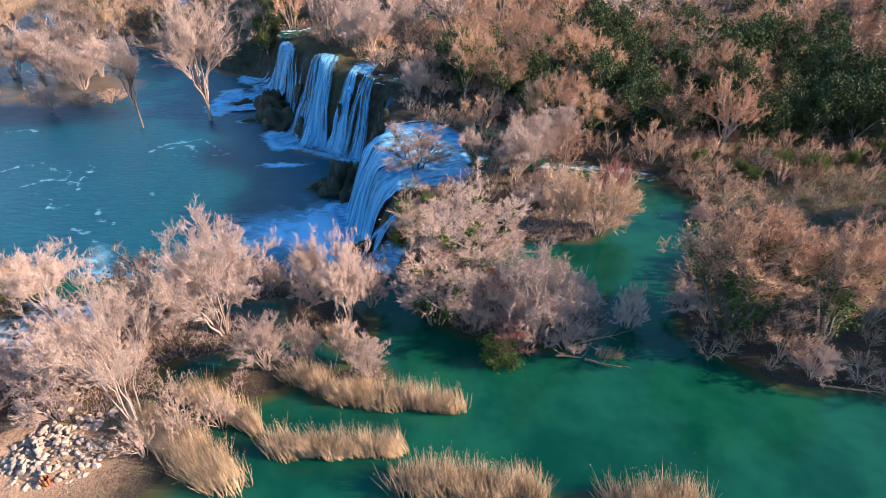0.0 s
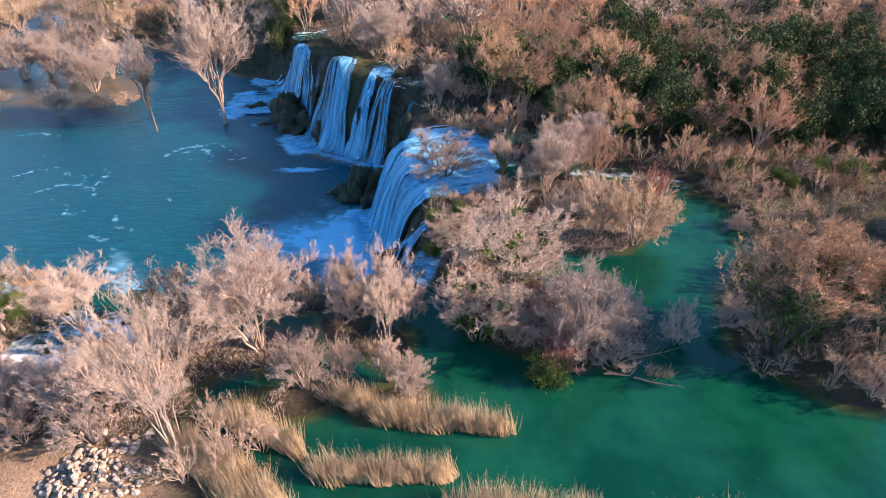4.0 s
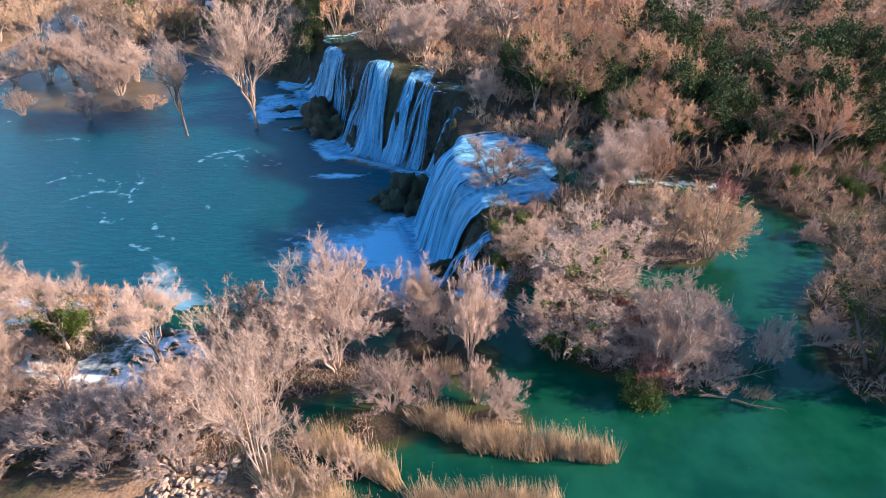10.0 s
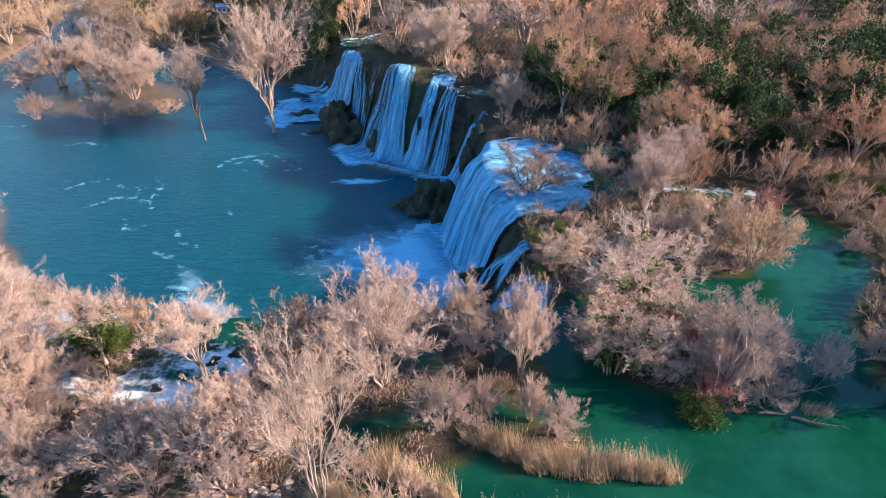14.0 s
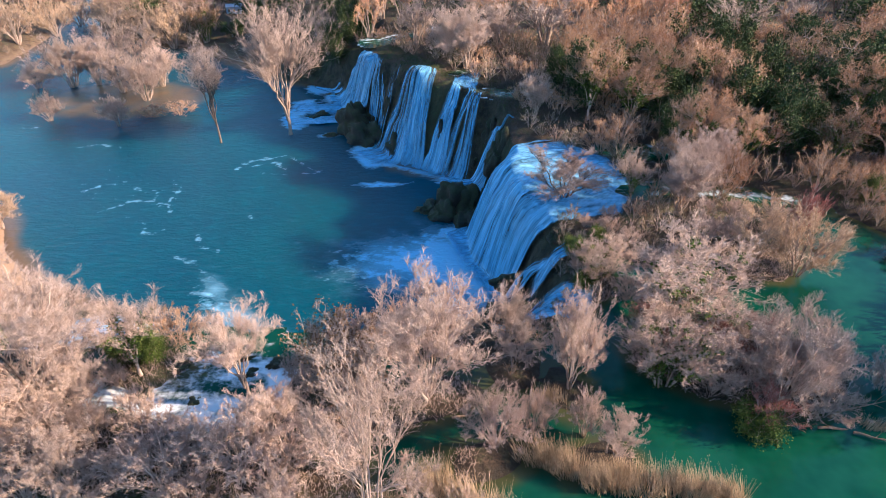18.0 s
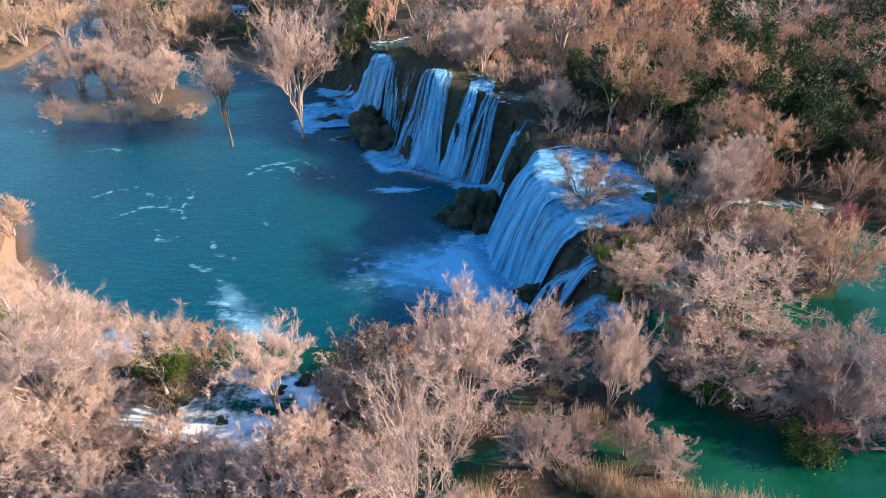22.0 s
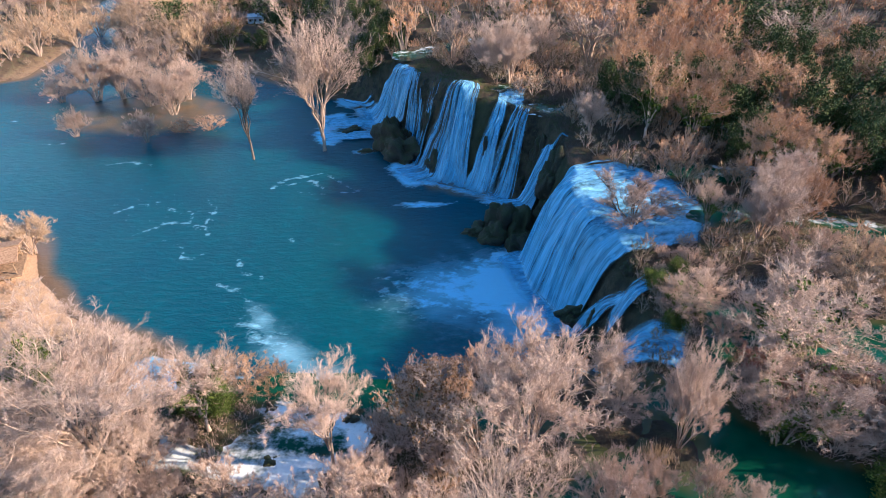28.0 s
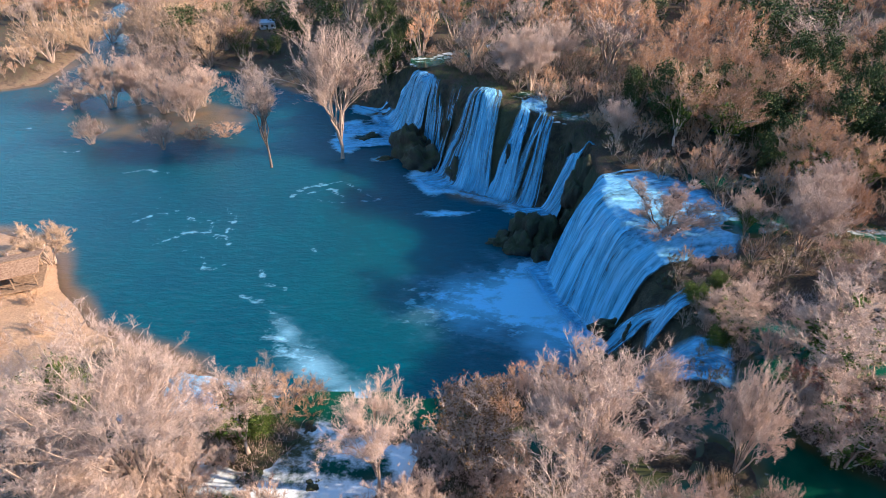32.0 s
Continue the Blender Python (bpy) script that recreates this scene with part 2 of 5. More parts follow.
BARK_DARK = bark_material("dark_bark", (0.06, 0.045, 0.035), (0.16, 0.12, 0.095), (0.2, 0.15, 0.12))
BARK_RED = bark_material("red_twigs", (0.22, 0.08, 0.06), (0.42, 0.18, 0.14), (0.46, 0.2, 0.16))
LEAF = leaf_material("dark_leaves", (0.035, 0.062, 0.02), (0.12, 0.145, 0.046))
LEAF_IVY = leaf_material("ivy_leaves", (0.05, 0.085, 0.015), (0.2, 0.24, 0.045))
LEAF_DRY = leaf_material("dry_leaves", (0.13, 0.07, 0.03), (0.36, 0.21, 0.1), 0.8)
REED = leaf_material("dry_reed", (0.46, 0.31, 0.175), (0.8, 0.6, 0.38), 0.8)
GROUND, ROCK, STONE, POOL, GREEN, FALL = ground_material(), rock_material(), stone_material(), pool_material(), green_material(), fall_material()
WOOD = plain_material("weathered_wood", (0.16, 0.1, 0.06), (0.36, 0.24, 0.15), 0.85)


# ---- helpers for meshes ----
def fill(name, verts, faces, material, smooth=True):
    """A mesh from arrays; faces: list of (n, k) arrays."""
    me = bpy.data.meshes.new(name)
    loops = np.concatenate([f.reshape(-1) for f in faces]).astype(np.int32)
    sizes = np.concatenate([np.full(len(f), f.shape[1]) for f in faces]).astype(np.int32)
    me.vertices.add(len(verts))
    me.vertices.foreach_set("co", np.asarray(verts, np.float32).reshape(-1))
    me.loops.add(len(loops))
    me.loops.foreach_set("vertex_index", loops)
    me.polygons.add(len(sizes))
    me.polygons.foreach_set("loop_start", np.concatenate([[0], np.cumsum(sizes)[:-1]]).astype(np.int32))
    me.polygons.foreach_set("use_smooth", np.full(len(sizes), smooth))
    me.update(calc_edges=True)
    me.validate()
    me.materials.append(material)
    return me


def part(name, me, parent, label=""):
    ob = new(name, me)
    ob.parent = parent
    return tagged(ob, label)


def thing(name, label, category, group="", place=None):
    ob = new(name)
    if place is not None:
        ob.matrix_basis = place
    return tagged(ob, label, category, group)


def attribute(me, name, values):
    me.attributes.new(name, "FLOAT", "POINT").data.foreach_set("value", np.asarray(values, np.float32).reshape(-1))


def smooth(t):
    t = np.clip(t, 0, 1)
    return t * t * (3 - 2 * t)


def wave_noise(x, y, scale, seed, octaves=4):
    """Smooth value noise on arrays."""
    rng = np.random.default_rng(seed)
    out, amp, total = 0, 1.0, 0
    for o in range(octaves):
        g = rng.random((64, 64))
        u, v = x * scale * 2 ** o + 17.3 * o, y * scale * 2 ** o + 5.1 * o
        i, j = np.floor(u).astype(int), np.floor(v).astype(int)
        a, b = smooth(u - i), smooth(v - j)
        i0, j0, i1, j1 = i % 64, j % 64, (i + 1) % 64, (j + 1) % 64
        out = out + amp * ((g[i0, j0] * (1 - a) + g[i1, j0] * a) * (1 - b) + (g[i0, j1] * (1 - a) + g[i1, j1] * a) * b)
        total, amp = total + amp, amp * 0.5
    return out / total * 2 - 1


# ---- the lie of the land ----
# foot of the shore round the plunge pool: x, y, height of the bank above the pool, width of its slope
SHORE_FAR = [(-400, 205, 3, 15), (-175, 198, 3, 9), (-167, 203, 3, 8), (-168, 222, 3, 8), (-172, 244, 3, 8), (-197, 302, 3, 8), (-207, 380, 3, 8), (-187, 380, 3, 8),
             (-186, 302, 2, 6), (-154, 246, 1.5, 6), (-112, 224, 2, 8), (-98, 212, 3, 8), (-80, 196, 5, 9), (-66, 187, 9, 9), (-56.5, 180, 11, 9)]
SHORE_FALLS = [(-51, 171, 13.5, 9), (-48, 158, 16, 8), (-41, 146, 16.8, 10), (-38, 137, 18, 12), (-33, 130, 18, 12), (-25, 126, 17.2, 10), (-18.5, 122.5, 16.8, 8), (-14.5, 117, 16.2, 6), (-15, 109, 14.8, 7), (-18, 101, 14.6, 9),
               (-16.5, 92, 14.2, 9), (-12.5, 84, 13.9, 7), (-14, 79, 13.6, 10), (-12.5, 72, 13.7, 8)]
SHORE_NEAR = [(-15.5, 67, 13.6, 9), (-19, 65.5, 13.6, 7), (-25, 66.5, 13.7, 6), (-32, 65, 13.5, 6), (-38, 64, 13, 9), (-46, 65, 12.6, 11), (-54, 66, 13, 9), (-64, 70, 12, 9), (-74, 78, 9, 12), (-84, 83, 5, 12),
              (-90, 86, 3, 7), (-100, 96, 2.4, 5), (-108, 108, 2.4, 5), (-120, 113, 2, 6), (-160, 118, 2, 8), (-400, 125, 3, 10)]
SHORE = np.array(SHORE_FAR + SHORE_FALLS + SHORE_NEAR, float)
# the river above the falls: its outline, and the islands and banks that stand in it (x, y, half widths, turn)
BASIN = np.array([(-1, 77), (-3, 66), (-9, 59.5), (-14, 57.5), (-24, 56), (-33, 55.5), (-38, 58), (-42, 59), (-56, 58), (-70, 54), (-84, 36), (-70, 8), (60, 0), (140, 5), (140, 32), (60, 39), (44, 41.5),
                  (34, 42.5), (27, 50), (30, 60), (38, 69), (41, 78), (37, 84), (32, 86), (27, 76), (20, 69.5), (10, 68.5), (3, 72)], float)
ISLES = [(7.5, 55, 10.5, 6.2, -0.3), (-25, 49.5, 6, 3, 0.2), (-33.5, 50, 4.5, 6.5, 0.5), (-15.5, 54, 3, 3.4, 0.0), (-10.8, 51, 2.2, 3, 0.3), (-19, 42.8, 3.5, 2.0, 0.2), (-9, 42.6, 2.6, 1.7, 0.3),
         (-40, 32, 16, 8.5, 0.1), (-58, 43, 15, 5, 0.0), (-53.5, 53.5, 4.5, 3, 0.0), (-40.5, 47.5, 2.2, 1.5, 0.0), (-64, 51, 6, 3.4, 0.2), (-38, 41, 8, 4, 0.0), (4, 22, 26, 6.5, 0.05)]


# brooks that feed the falls: ends and half width
BROOKS = [(6, 106, 14, 104, 3.5), (14, 104, 27, 106, 2.2), (27, 106, 44, 114, 2.0), (6, 92, 15, 93, 3.0), (15, 93, 25, 90, 2.2), (25, 90, 33, 86, 2.6), (-13, 131, -2, 128, 2.2), (-2, 128, 12, 124, 2.0),
          (12, 124, 26, 122, 2.0), (-20, 142, -6, 148, 2.4), (-40, 168, -22, 182, 4.0), (-22, 182, -4, 190, 3.0), (80, 127, 92, 112, 5.0), (92, 112, 120, 104, 5.0)]


def river_level(x, y):
    return 13.7 + 3.0 * smooth((y - 78) / 68)


def to_edge(x, y, ring):
    """Distance to a closed outline (minus inside), nearest segment and place on it."""
    best, seg, along, inside = np.full(x.shape, 1e9), np.zeros(x.shape, int), np.zeros(x.shape), np.zeros(x.shape, bool)
    for k in range(len(ring)):
        (ax, ay), (bx, by) = ring[k][:2], ring[(k + 1) % len(ring)][:2]
        dx, dy = bx - ax, by - ay
        t = np.clip(((x - ax) * dx + (y - ay) * dy) / (dx * dx + dy * dy), 0, 1)
        d = np.hypot(x - ax - t * dx, y - ay - t * dy)
        near = d < best
        best, seg, along = np.where(near, d, best), np.where(near, k, seg), np.where(near, t, along)
        if dy:
            inside ^= ((ay > y) != (by > y)) & (x < dx * (y - ay) / dy + ax)
    return np.where(inside, -best, best), seg, along


def lie(x, y):
    """Ground height, depth of the river bed (plus: wet), distance from the pool, for arrays of places."""
    x, y = np.asarray(x, float), np.asarray(y, float)
    wob = 1.6 * wave_noise(x, y, 0.16, 3, 3)
    d, seg, t = to_edge(x, y, SHORE)
    d = d + wob * np.clip(np.abs(d) / 4, 0.25, 1)
    nxt = (seg + 1) % len(SHORE)
    h, w = SHORE[seg, 2] * (1 - t) + SHORE[nxt, 2] * t, SHORE[seg, 3] * (1 - t) + SHORE[nxt, 3] * t
    high = smooth((x + 100) / 38)
    plain = high * river_level(x, y) + (1 - high) * 3.0 + 0.5
    hills = 17 * smooth((x - 66) / 42) * smooth((78 - y) / 27) * smooth((190 - x) / 60) * smooth((y + 80) / 60) + 10 * smooth((x - 64) / 55) * smooth((86 - y) / 25) + 30 * smooth((np.hypot(x, y - 120) - 320) / 500) + 110 * smooth((np.hypot(x, y - 120) - 700) / 1500)
    crest = h + (plain - h) * smooth((d - w) / 12)
    tt = np.clip(d / w, 0, 1)
    # the far cliff has a low apron at its foot and a rounded brow; the others bulge
    far = smooth((y - 112) / 6) * smooth((x + 66) / 8)
    bulge = 1 - (1 - tt) ** (1.05 + 1.05 * smooth((h - 3) / 5))
    apron = 0.1 * tt + 0.9 * smooth((tt - 0.06) / 0.82) ** 0.8
    z = crest * (bulge * (1 - far) + apron * far) + 0.45 * wave_noise(x, y, 0.11, 5, 4) * np.clip(d / 3, 0, 1) + (1.9 + 1.3 * far) * wave_noise(x, y, 0.22, 8, 4) * np.sin(np.pi * tt) * (h > 6)
    z = np.where(d < 0, np.maximum(-3.0, 0.22 * d), z)
    # wooded shoal in the pool
    shoal = np.hypot((x + 113) / 24, (y - 172) / 16)
    z = np.maximum(z, np.where(shoal < 1.6, -0.5 - 1.2 * smooth((shoal - 0.75) / 0.7) + 0.25 * wave_noise(x, y, 0.2, 9, 2), -9))
    b, _, _ = to_edge(x, y, BASIN)
    b = b + 0.8 * wave_noise(x, y, 0.25, 12, 3)
    isle = np.full(x.shape, 9.0)
    for cx, cy, rx, ry, turn in ISLES:
        u, v = (x - cx) * math.cos(turn) + (y - cy) * math.sin(turn), (y - cy) * math.cos(turn) - (x - cx) * math.sin(turn)
        isle = np.minimum(isle, (np.hypot(u / rx, v / ry) - 1) * min(rx, ry))
    isle = isle + 0.7 * wave_noise(x, y, 0.4, 14, 3)
    wet = np.minimum(-b, isle)
    for ax, ay, bx, by, half in BROOKS:
        t = np.clip(((x - ax) * (bx - ax) + (y - ay) * (by - ay)) / ((bx - ax) ** 2 + (by - ay) ** 2), 0, 1)
        brook = half - np.hypot(x - ax - t * (bx - ax), y - ay - t * (by - ay)) + 0.7 * wave_noise(x, y, 0.4, 21, 2)
        wet = np.maximum(wet, brook)
        b = np.minimum(b, -brook)
    bed = river_level(x, y) - np.clip(wet * 0.45, -0.55, 1.6) + 0.12 * wave_noise(x, y, 0.5, 15, 2)
    zone = smooth((d - w * 0.8) / 3) * smooth((4 - b) / 4)
    z = z * (1 - zone) + bed * zone + hills
    return z, wet, d


def ground_at(x, y):
    return float(lie(np.array([x]), np.array([y]))[0][0])


def graded(lo, hi, a, b, step, grow):
    mid = list(np.arange(a, b + step / 2, step))
    s, up = step, [mid[-1]]
    while up[-1] < hi:
        s *= grow
        up.append(up[-1] + s)
    s, down = step, [mid[0]]
    while down[-1] > lo:
        s *= grow
        down.append(down[-1] - s)
    return np.array(down[:0:-1] + mid + up[1:])


def grid_faces(nx, ny, keep=None):
    i, j = np.meshgrid(np.arange(nx - 1), np.arange(ny - 1), indexing="ij")
    a = i * ny + j
    f = np.stack([a, a + ny, a + ny + 1, a + 1], -1).reshape(-1, 4)
    return f if keep is None else f[keep[:-1, :-1].reshape(-1) | keep[1:, :-1].reshape(-1) | keep[:-1, 1:].reshape(-1) | keep[1:, 1:].reshape(-1)]


def compact(verts, faces, *values):
    used, back = np.unique(faces, return_inverse=True)
    return verts[used], back.reshape(faces.shape), [v.reshape(-1)[used] for v in values]


gx, gy = graded(-2500, 2500, -125, 75, 0.9, 1.12), graded(-1500, 3500, 26, 190, 0.9, 1.1)
X, Y = np.meshgrid(gx, gy, indexing="ij")
Z, WET, DIST = lie(X, Y)
me = fill("ground", np.stack([X, Y, Z], -1).reshape(-1, 3), [grid_faces(*X.shape)], GROUND)
attribute(me, "sand", np.maximum(smooth((-78 - X) / 12) * smooth((Y - 40) / 15) * (Z < 7) * np.maximum(Y < 135, 0.45 * smooth(1 - DIST / 7)), smooth(1.25 - np.hypot((X + 37) / 11, (Y - 32) / 6.5))))
attribute(me, "damp", smooth((WET + 1.6) / 1.3) * (Z > 8) * (X > -30))
tagged(new("ground", me), "earth, leaf litter and mossy tufa rock round the pool", "ground", kind="structure")

# ---- waters ----
# falls, strand by strand: top line, foot line, lift off the rock, raggedness
FALLS = {
    "main": [([(-1, 109), (-5, 109), (-9.5, 105)], [(-18, 104), (-20, 102.5), (-21, 101)], 0.35, 0.6), ([(3.5, 83.6), (8.5, 93), (6, 102), (-2, 108.8)], [(-12.4, 80.8), (-15.2, 86), (-18.5, 92.5), (-21, 102)], 0.4, 1.1),
             ([(7, 98), (4, 104), (-3, 108)], [(-15.2, 86), (-18, 92), (-20.4, 101)], 0.8, 0.4)],
    "far": [([(-43.4, 168), (-42, 163), (-38.5, 157.5)], [(-54, 174), (-51, 163), (-46, 153)], 0.35, 0.95, [(-47.5, 171), (-46, 162.5), (-42, 154.5)]), ([(-48.5, 171), (-47.5, 160)], [(-61, 168.5), (-61.5, 162)], 0.2, 0.75), ([(-48.5, 160), (-46, 154)], [(-62, 157), (-60, 152.8)], 0.2, 0.65), ([(-52, 177), (-50.5, 173)], [(-60, 182), (-58, 179)], 0.2, 0.5),
            ([(-38.8, 157.4), (-35.2, 151.5)], [(-42, 147.6), (-37.4, 144.2)], 0.35, 0.6),
            ([(-34, 148.6), (-32.4, 147)], [(-39.6, 141.5), (-38.2, 139)], 0.3, 0.35, [(-36.4, 144), (-35, 142.5)]),
            ([(-30, 145.4), (-27, 143.2)], [(-43, 138), (-38.4, 131.2)], 0.5, 0.8, [(-32.6, 139), (-30.2, 137)]), ([(-27.6, 143.6), (-24.6, 141.4)], [(-36, 132.4), (-28, 128.4)], 0.45, 0.8, [(-28.8, 136.8), (-25.4, 135)]),
            ([(-26.6, 142.8), (-24.6, 141.2)], [(-31.6, 131.6), (-28.6, 130)], 0.9, 0.4),
            ([(-20.6, 134.6), (-19.4, 133.2)], [(-27.5, 128.6), (-23.4, 125.8)], 0.4, 0.75, [(-22, 131), (-20.4, 129.4)]), ([(-17.6, 131.6), (-15, 129.6)], [(-24, 126.6), (-18.6, 123)], 0.5, 0.8, [(-18.8, 128.4), (-16.2, 126)]),
            ([(-19.6, 141), (-14.6, 141.6)], [(-20.6, 135.6), (-15.6, 132)], 0.2, 0.4),
            ([(-13, 121), (-9.4, 116)], [(-22, 122.6), (-15.2, 116.4)], 1.2, 1.1, [(-15, 120.4), (-11.8, 116)])],
    "small": [([(-2.4, 77.8), (-2.8, 74.8)], [(-8.4, 75.6), (-9, 73.6)], 0.3, 0.75), ([(-7.8, 75.8), (-8.4, 74)], [(-13.6, 80.6), (-14.4, 79)], 0.3, 0.5), ([(-3.6, 67.6), (-6.2, 60.2)], [(-13.5, 69.5), (-15.5, 63.2)], 0.35, 0.8)],
    "near": [([(-39.6, 57.4), (-47.6, 57)], [(-43.5, 67.5), (-51.5, 69.5)], 0.35, 0.7), ([(-56, 56.8), (-68, 55)], [(-57, 69), (-66, 72)], 0.3, 0.55)],
}


def falls_foam(x, y):
    """Froth where the falls strike the pool."""
    def spot(px, py, rx, ry, turn=0.0):
        u, v = (x - px) * math.cos(turn) + (y - py) * math.sin(turn), (y - py) * math.cos(turn) - (x - px) * math.sin(turn)
        return np.clip(1.15 - np.hypot(u / rx, v / ry), 0, 1)
    f = 1.0 * spot(-23, 93, 13, 12, 0.3)
    f = np.maximum(f, 0.7 * spot(-29, 93, 19, 10, 0.2))
    f = np.maximum(f, 0.8 * spot(-17, 86, 9, 9, 0.3))
    for rows in FALLS.values():
        for _, foot, *_ in rows:
            for (ax, ay), (bx, by) in zip(foot, foot[1:]):
                t = np.clip(((x - ax) * (bx - ax) + (y - ay) * (by - ay)) / ((bx - ax) ** 2 + (by - ay) ** 2), 0, 1)
                f = np.maximum(f, (0.85 + 0.35 * wave_noise(x, y, 0.13, 41, 2)) * np.exp(-(np.hypot(x - ax - t * (bx - ax), y - ay - t * (by - ay)) / (3.4 + 1.6 * wave_noise(x, y, 0.1, 42, 2))) ** 2))
    f = np.maximum(f, 0.8 * spot(-51, 146.5, 4.5, 2.2, 0.1))
    f = np.maximum(f, 0.8 * spot(-58, 163, 8, 3, 0.3))
    f = np.maximum(f, 0.8 * spot(-57, 155, 7, 2.4, 0.1))
    f = np.maximum(f, 0.75 * spot(-36, 120.6, 9, 2, 0.05))
    f = np.maximum(f, 0.9 * spot(-21, 122, 6, 3, -0.2))
    f = np.maximum(f, 0.85 * spot(-48, 69, 6, 7, 0.2))
    f = np.maximum(f, 0.5 * spot(-57, 80, 16, 4.2, -0.85))
    f = np.maximum(f, 0.24 * spot(-84, 116, 26, 16, -0.5))
    return f


# drifting threads of froth on the pool
THREADS = [[(-68, 128), (-65.6, 132.6), (-59, 134.6), (-53, 129.5), (-49.6, 127), (-55, 125.2), (-62, 126.5)], [(-66, 129), (-61, 131.5), (-57, 128.5)], [(-97, 117.5), (-94.4, 121), (-88, 120.4), (-81.5, 116.5), (-78, 111)],
           [(-80.4, 123), (-77.6, 119.5), (-77, 114), (-75.6, 109)], [(-90, 108.6), (-85.3, 113), (-80.6, 113.6), (-76, 112.5)], [(-83, 107.4), (-79.3, 105.4), (-78.5, 102), (-75, 102.5)], [(-109, 139.4), (-104, 140.4), (-96, 138.4)],
           [(-132.5, 151.4), (-125.9, 150.8)], [(-149, 165), (-144, 166)], [(-69, 94), (-64, 91), (-61, 87)], [(-68, 102), (-66, 97), (-62, 95.5)], [(-60, 108), (-57, 107)]]


def threads(x, y):
    f = np.zeros(x.shape)
    x, y = x + 1.3 * wave_noise(x, y, 0.22, 44, 3), y + 1.3 * wave_noise(x, y, 0.22, 45, 3)
    for line in THREADS:
        for (ax, ay), (bx, by) in zip(line, line[1:]):
            t = np.clip(((x - ax) * (bx - ax) + (y - ay) * (by - ay)) / ((bx - ax) ** 2 + (by - ay) ** 2), 0, 1)
            f = np.maximum(f, np.exp(-(np.hypot(x - ax - t * (bx - ax), y - ay - t * (by - ay)) / 0.75) ** 2))
    return f


def spray(x, y):
    """Soft froth, and hanging mist painted flat on the water, that spread from the foot of the great fall and the near
    cascade.
    """
    f = np.zeros(x.shape)
    for cx, cy, rx, ry, turn, much in ((-19, 92, 13, 15, 0.35, 1.0), (-27, 92, 17, 11, 0.1, 0.75), (-34, 97, 14, 5, 0.05, 0.35), (-33, 88, 13, 5, -0.1, 0.4), (-21, 82, 8, 9, 0.0, 0.7), (-48, 70, 5, 6, 0.0, 0.9), (-54, 78, 9, 4, -0.75, 0.6), (-59, 84, 9, 2.6, -1.1, 0.4), (-24, 127, 10, 5, -0.4, 0.5), (-32, 131, 9, 5, -0.5, 0.4)):
        u, v = (x - cx) * math.cos(turn) + (y - cy) * math.sin(turn), (y - cy) * math.cos(turn) - (x - cx) * math.sin(turn)
        f = np.maximum(f, much * np.exp(-1.6 * ((u / rx) ** 2 + (v / ry) ** 2)))
    return f * (1 + 0.25 * wave_noise(x, y, 0.15, 46, 3))


px, py = graded(-420, 10, -125, -8, 0.65, 1.15), graded(60, 400, 64, 180, 0.65, 1.15)
PX, PY = np.meshgrid(px, py, indexing="ij")
PZ, _, PD = lie(PX, PY)
keep = PZ < 0.5
v, f, (foam, shallow, thread, mist) = compact(np.stack([PX, PY, 0 * PX], -1).reshape(-1, 3), grid_faces(*PX.shape, keep), falls_foam(PX, PY), smooth(1 + PZ / 1.1), threads(PX, PY), spray(PX, PY))
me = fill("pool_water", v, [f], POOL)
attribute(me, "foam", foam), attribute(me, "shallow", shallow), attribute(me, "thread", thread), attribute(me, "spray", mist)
tagged(new("pool_water", me), "deep teal pool below the falls, streaked with foam", "water", kind="structure")

sel = (X > -100) & (X < 160) & (Y < 200) & (Y > -60)
keep = (WET > -0.8) & sel & (DIST > 3.0)
level = river_level(X, Y)
v, f, (foam, shallow) = compact(np.stack([X, Y, level], -1).reshape(-1, 3), grid_faces(*X.shape, keep),
                                np.clip(1.3 - np.hypot((X + 47.3) / 9.5, (Y - 51) / 6.5), 0, 0.65) + np.clip(0.85 - np.hypot((X + 61) / 9, (Y - 51) / 4), 0, 0.5) + np.clip(0.8 - np.hypot((X + 38.5) / 4, (Y - 52) / 3), 0, 0.5) + 0.42 * smooth((Y - 82) / 6) * (X < 60),
                                smooth(1.05 - (level - Z) / 1.0))
v[:, 2] += 0.55 * np.clip(foam - 0.25, 0, 1) * (wave_noise(v[:, 0], v[:, 1], 0.45, 31, 4) + 0.35)
me = fill("river_water", v, [f], GREEN)
attribute(me, "foam", foam), attribute(me, "shallow", shallow)
tagged(new("river_water", me), "calm green river water above the falls", "water", kind="structure")


def unit(a):
    return a / np.maximum(np.linalg.norm(a, axis=-1, keepdims=True), 1e-9)


def along(line, n):
    line = np.array(line, float)
    s = np.concatenate([[0], np.cumsum(np.hypot(*np.diff(line, axis=0).T))])
    q = np.linspace(0, s[-1], n)
    return np.stack([np.interp(q, s, line[:, 0]), np.interp(q, s, line[:, 1])], -1), q


def wider(line, by=0.7):
    line = np.array(line, float)
    line[0] += by * unit(line[0] - line[1])
    line[-1] += by * unit(line[-1] - line[-2])
    return line


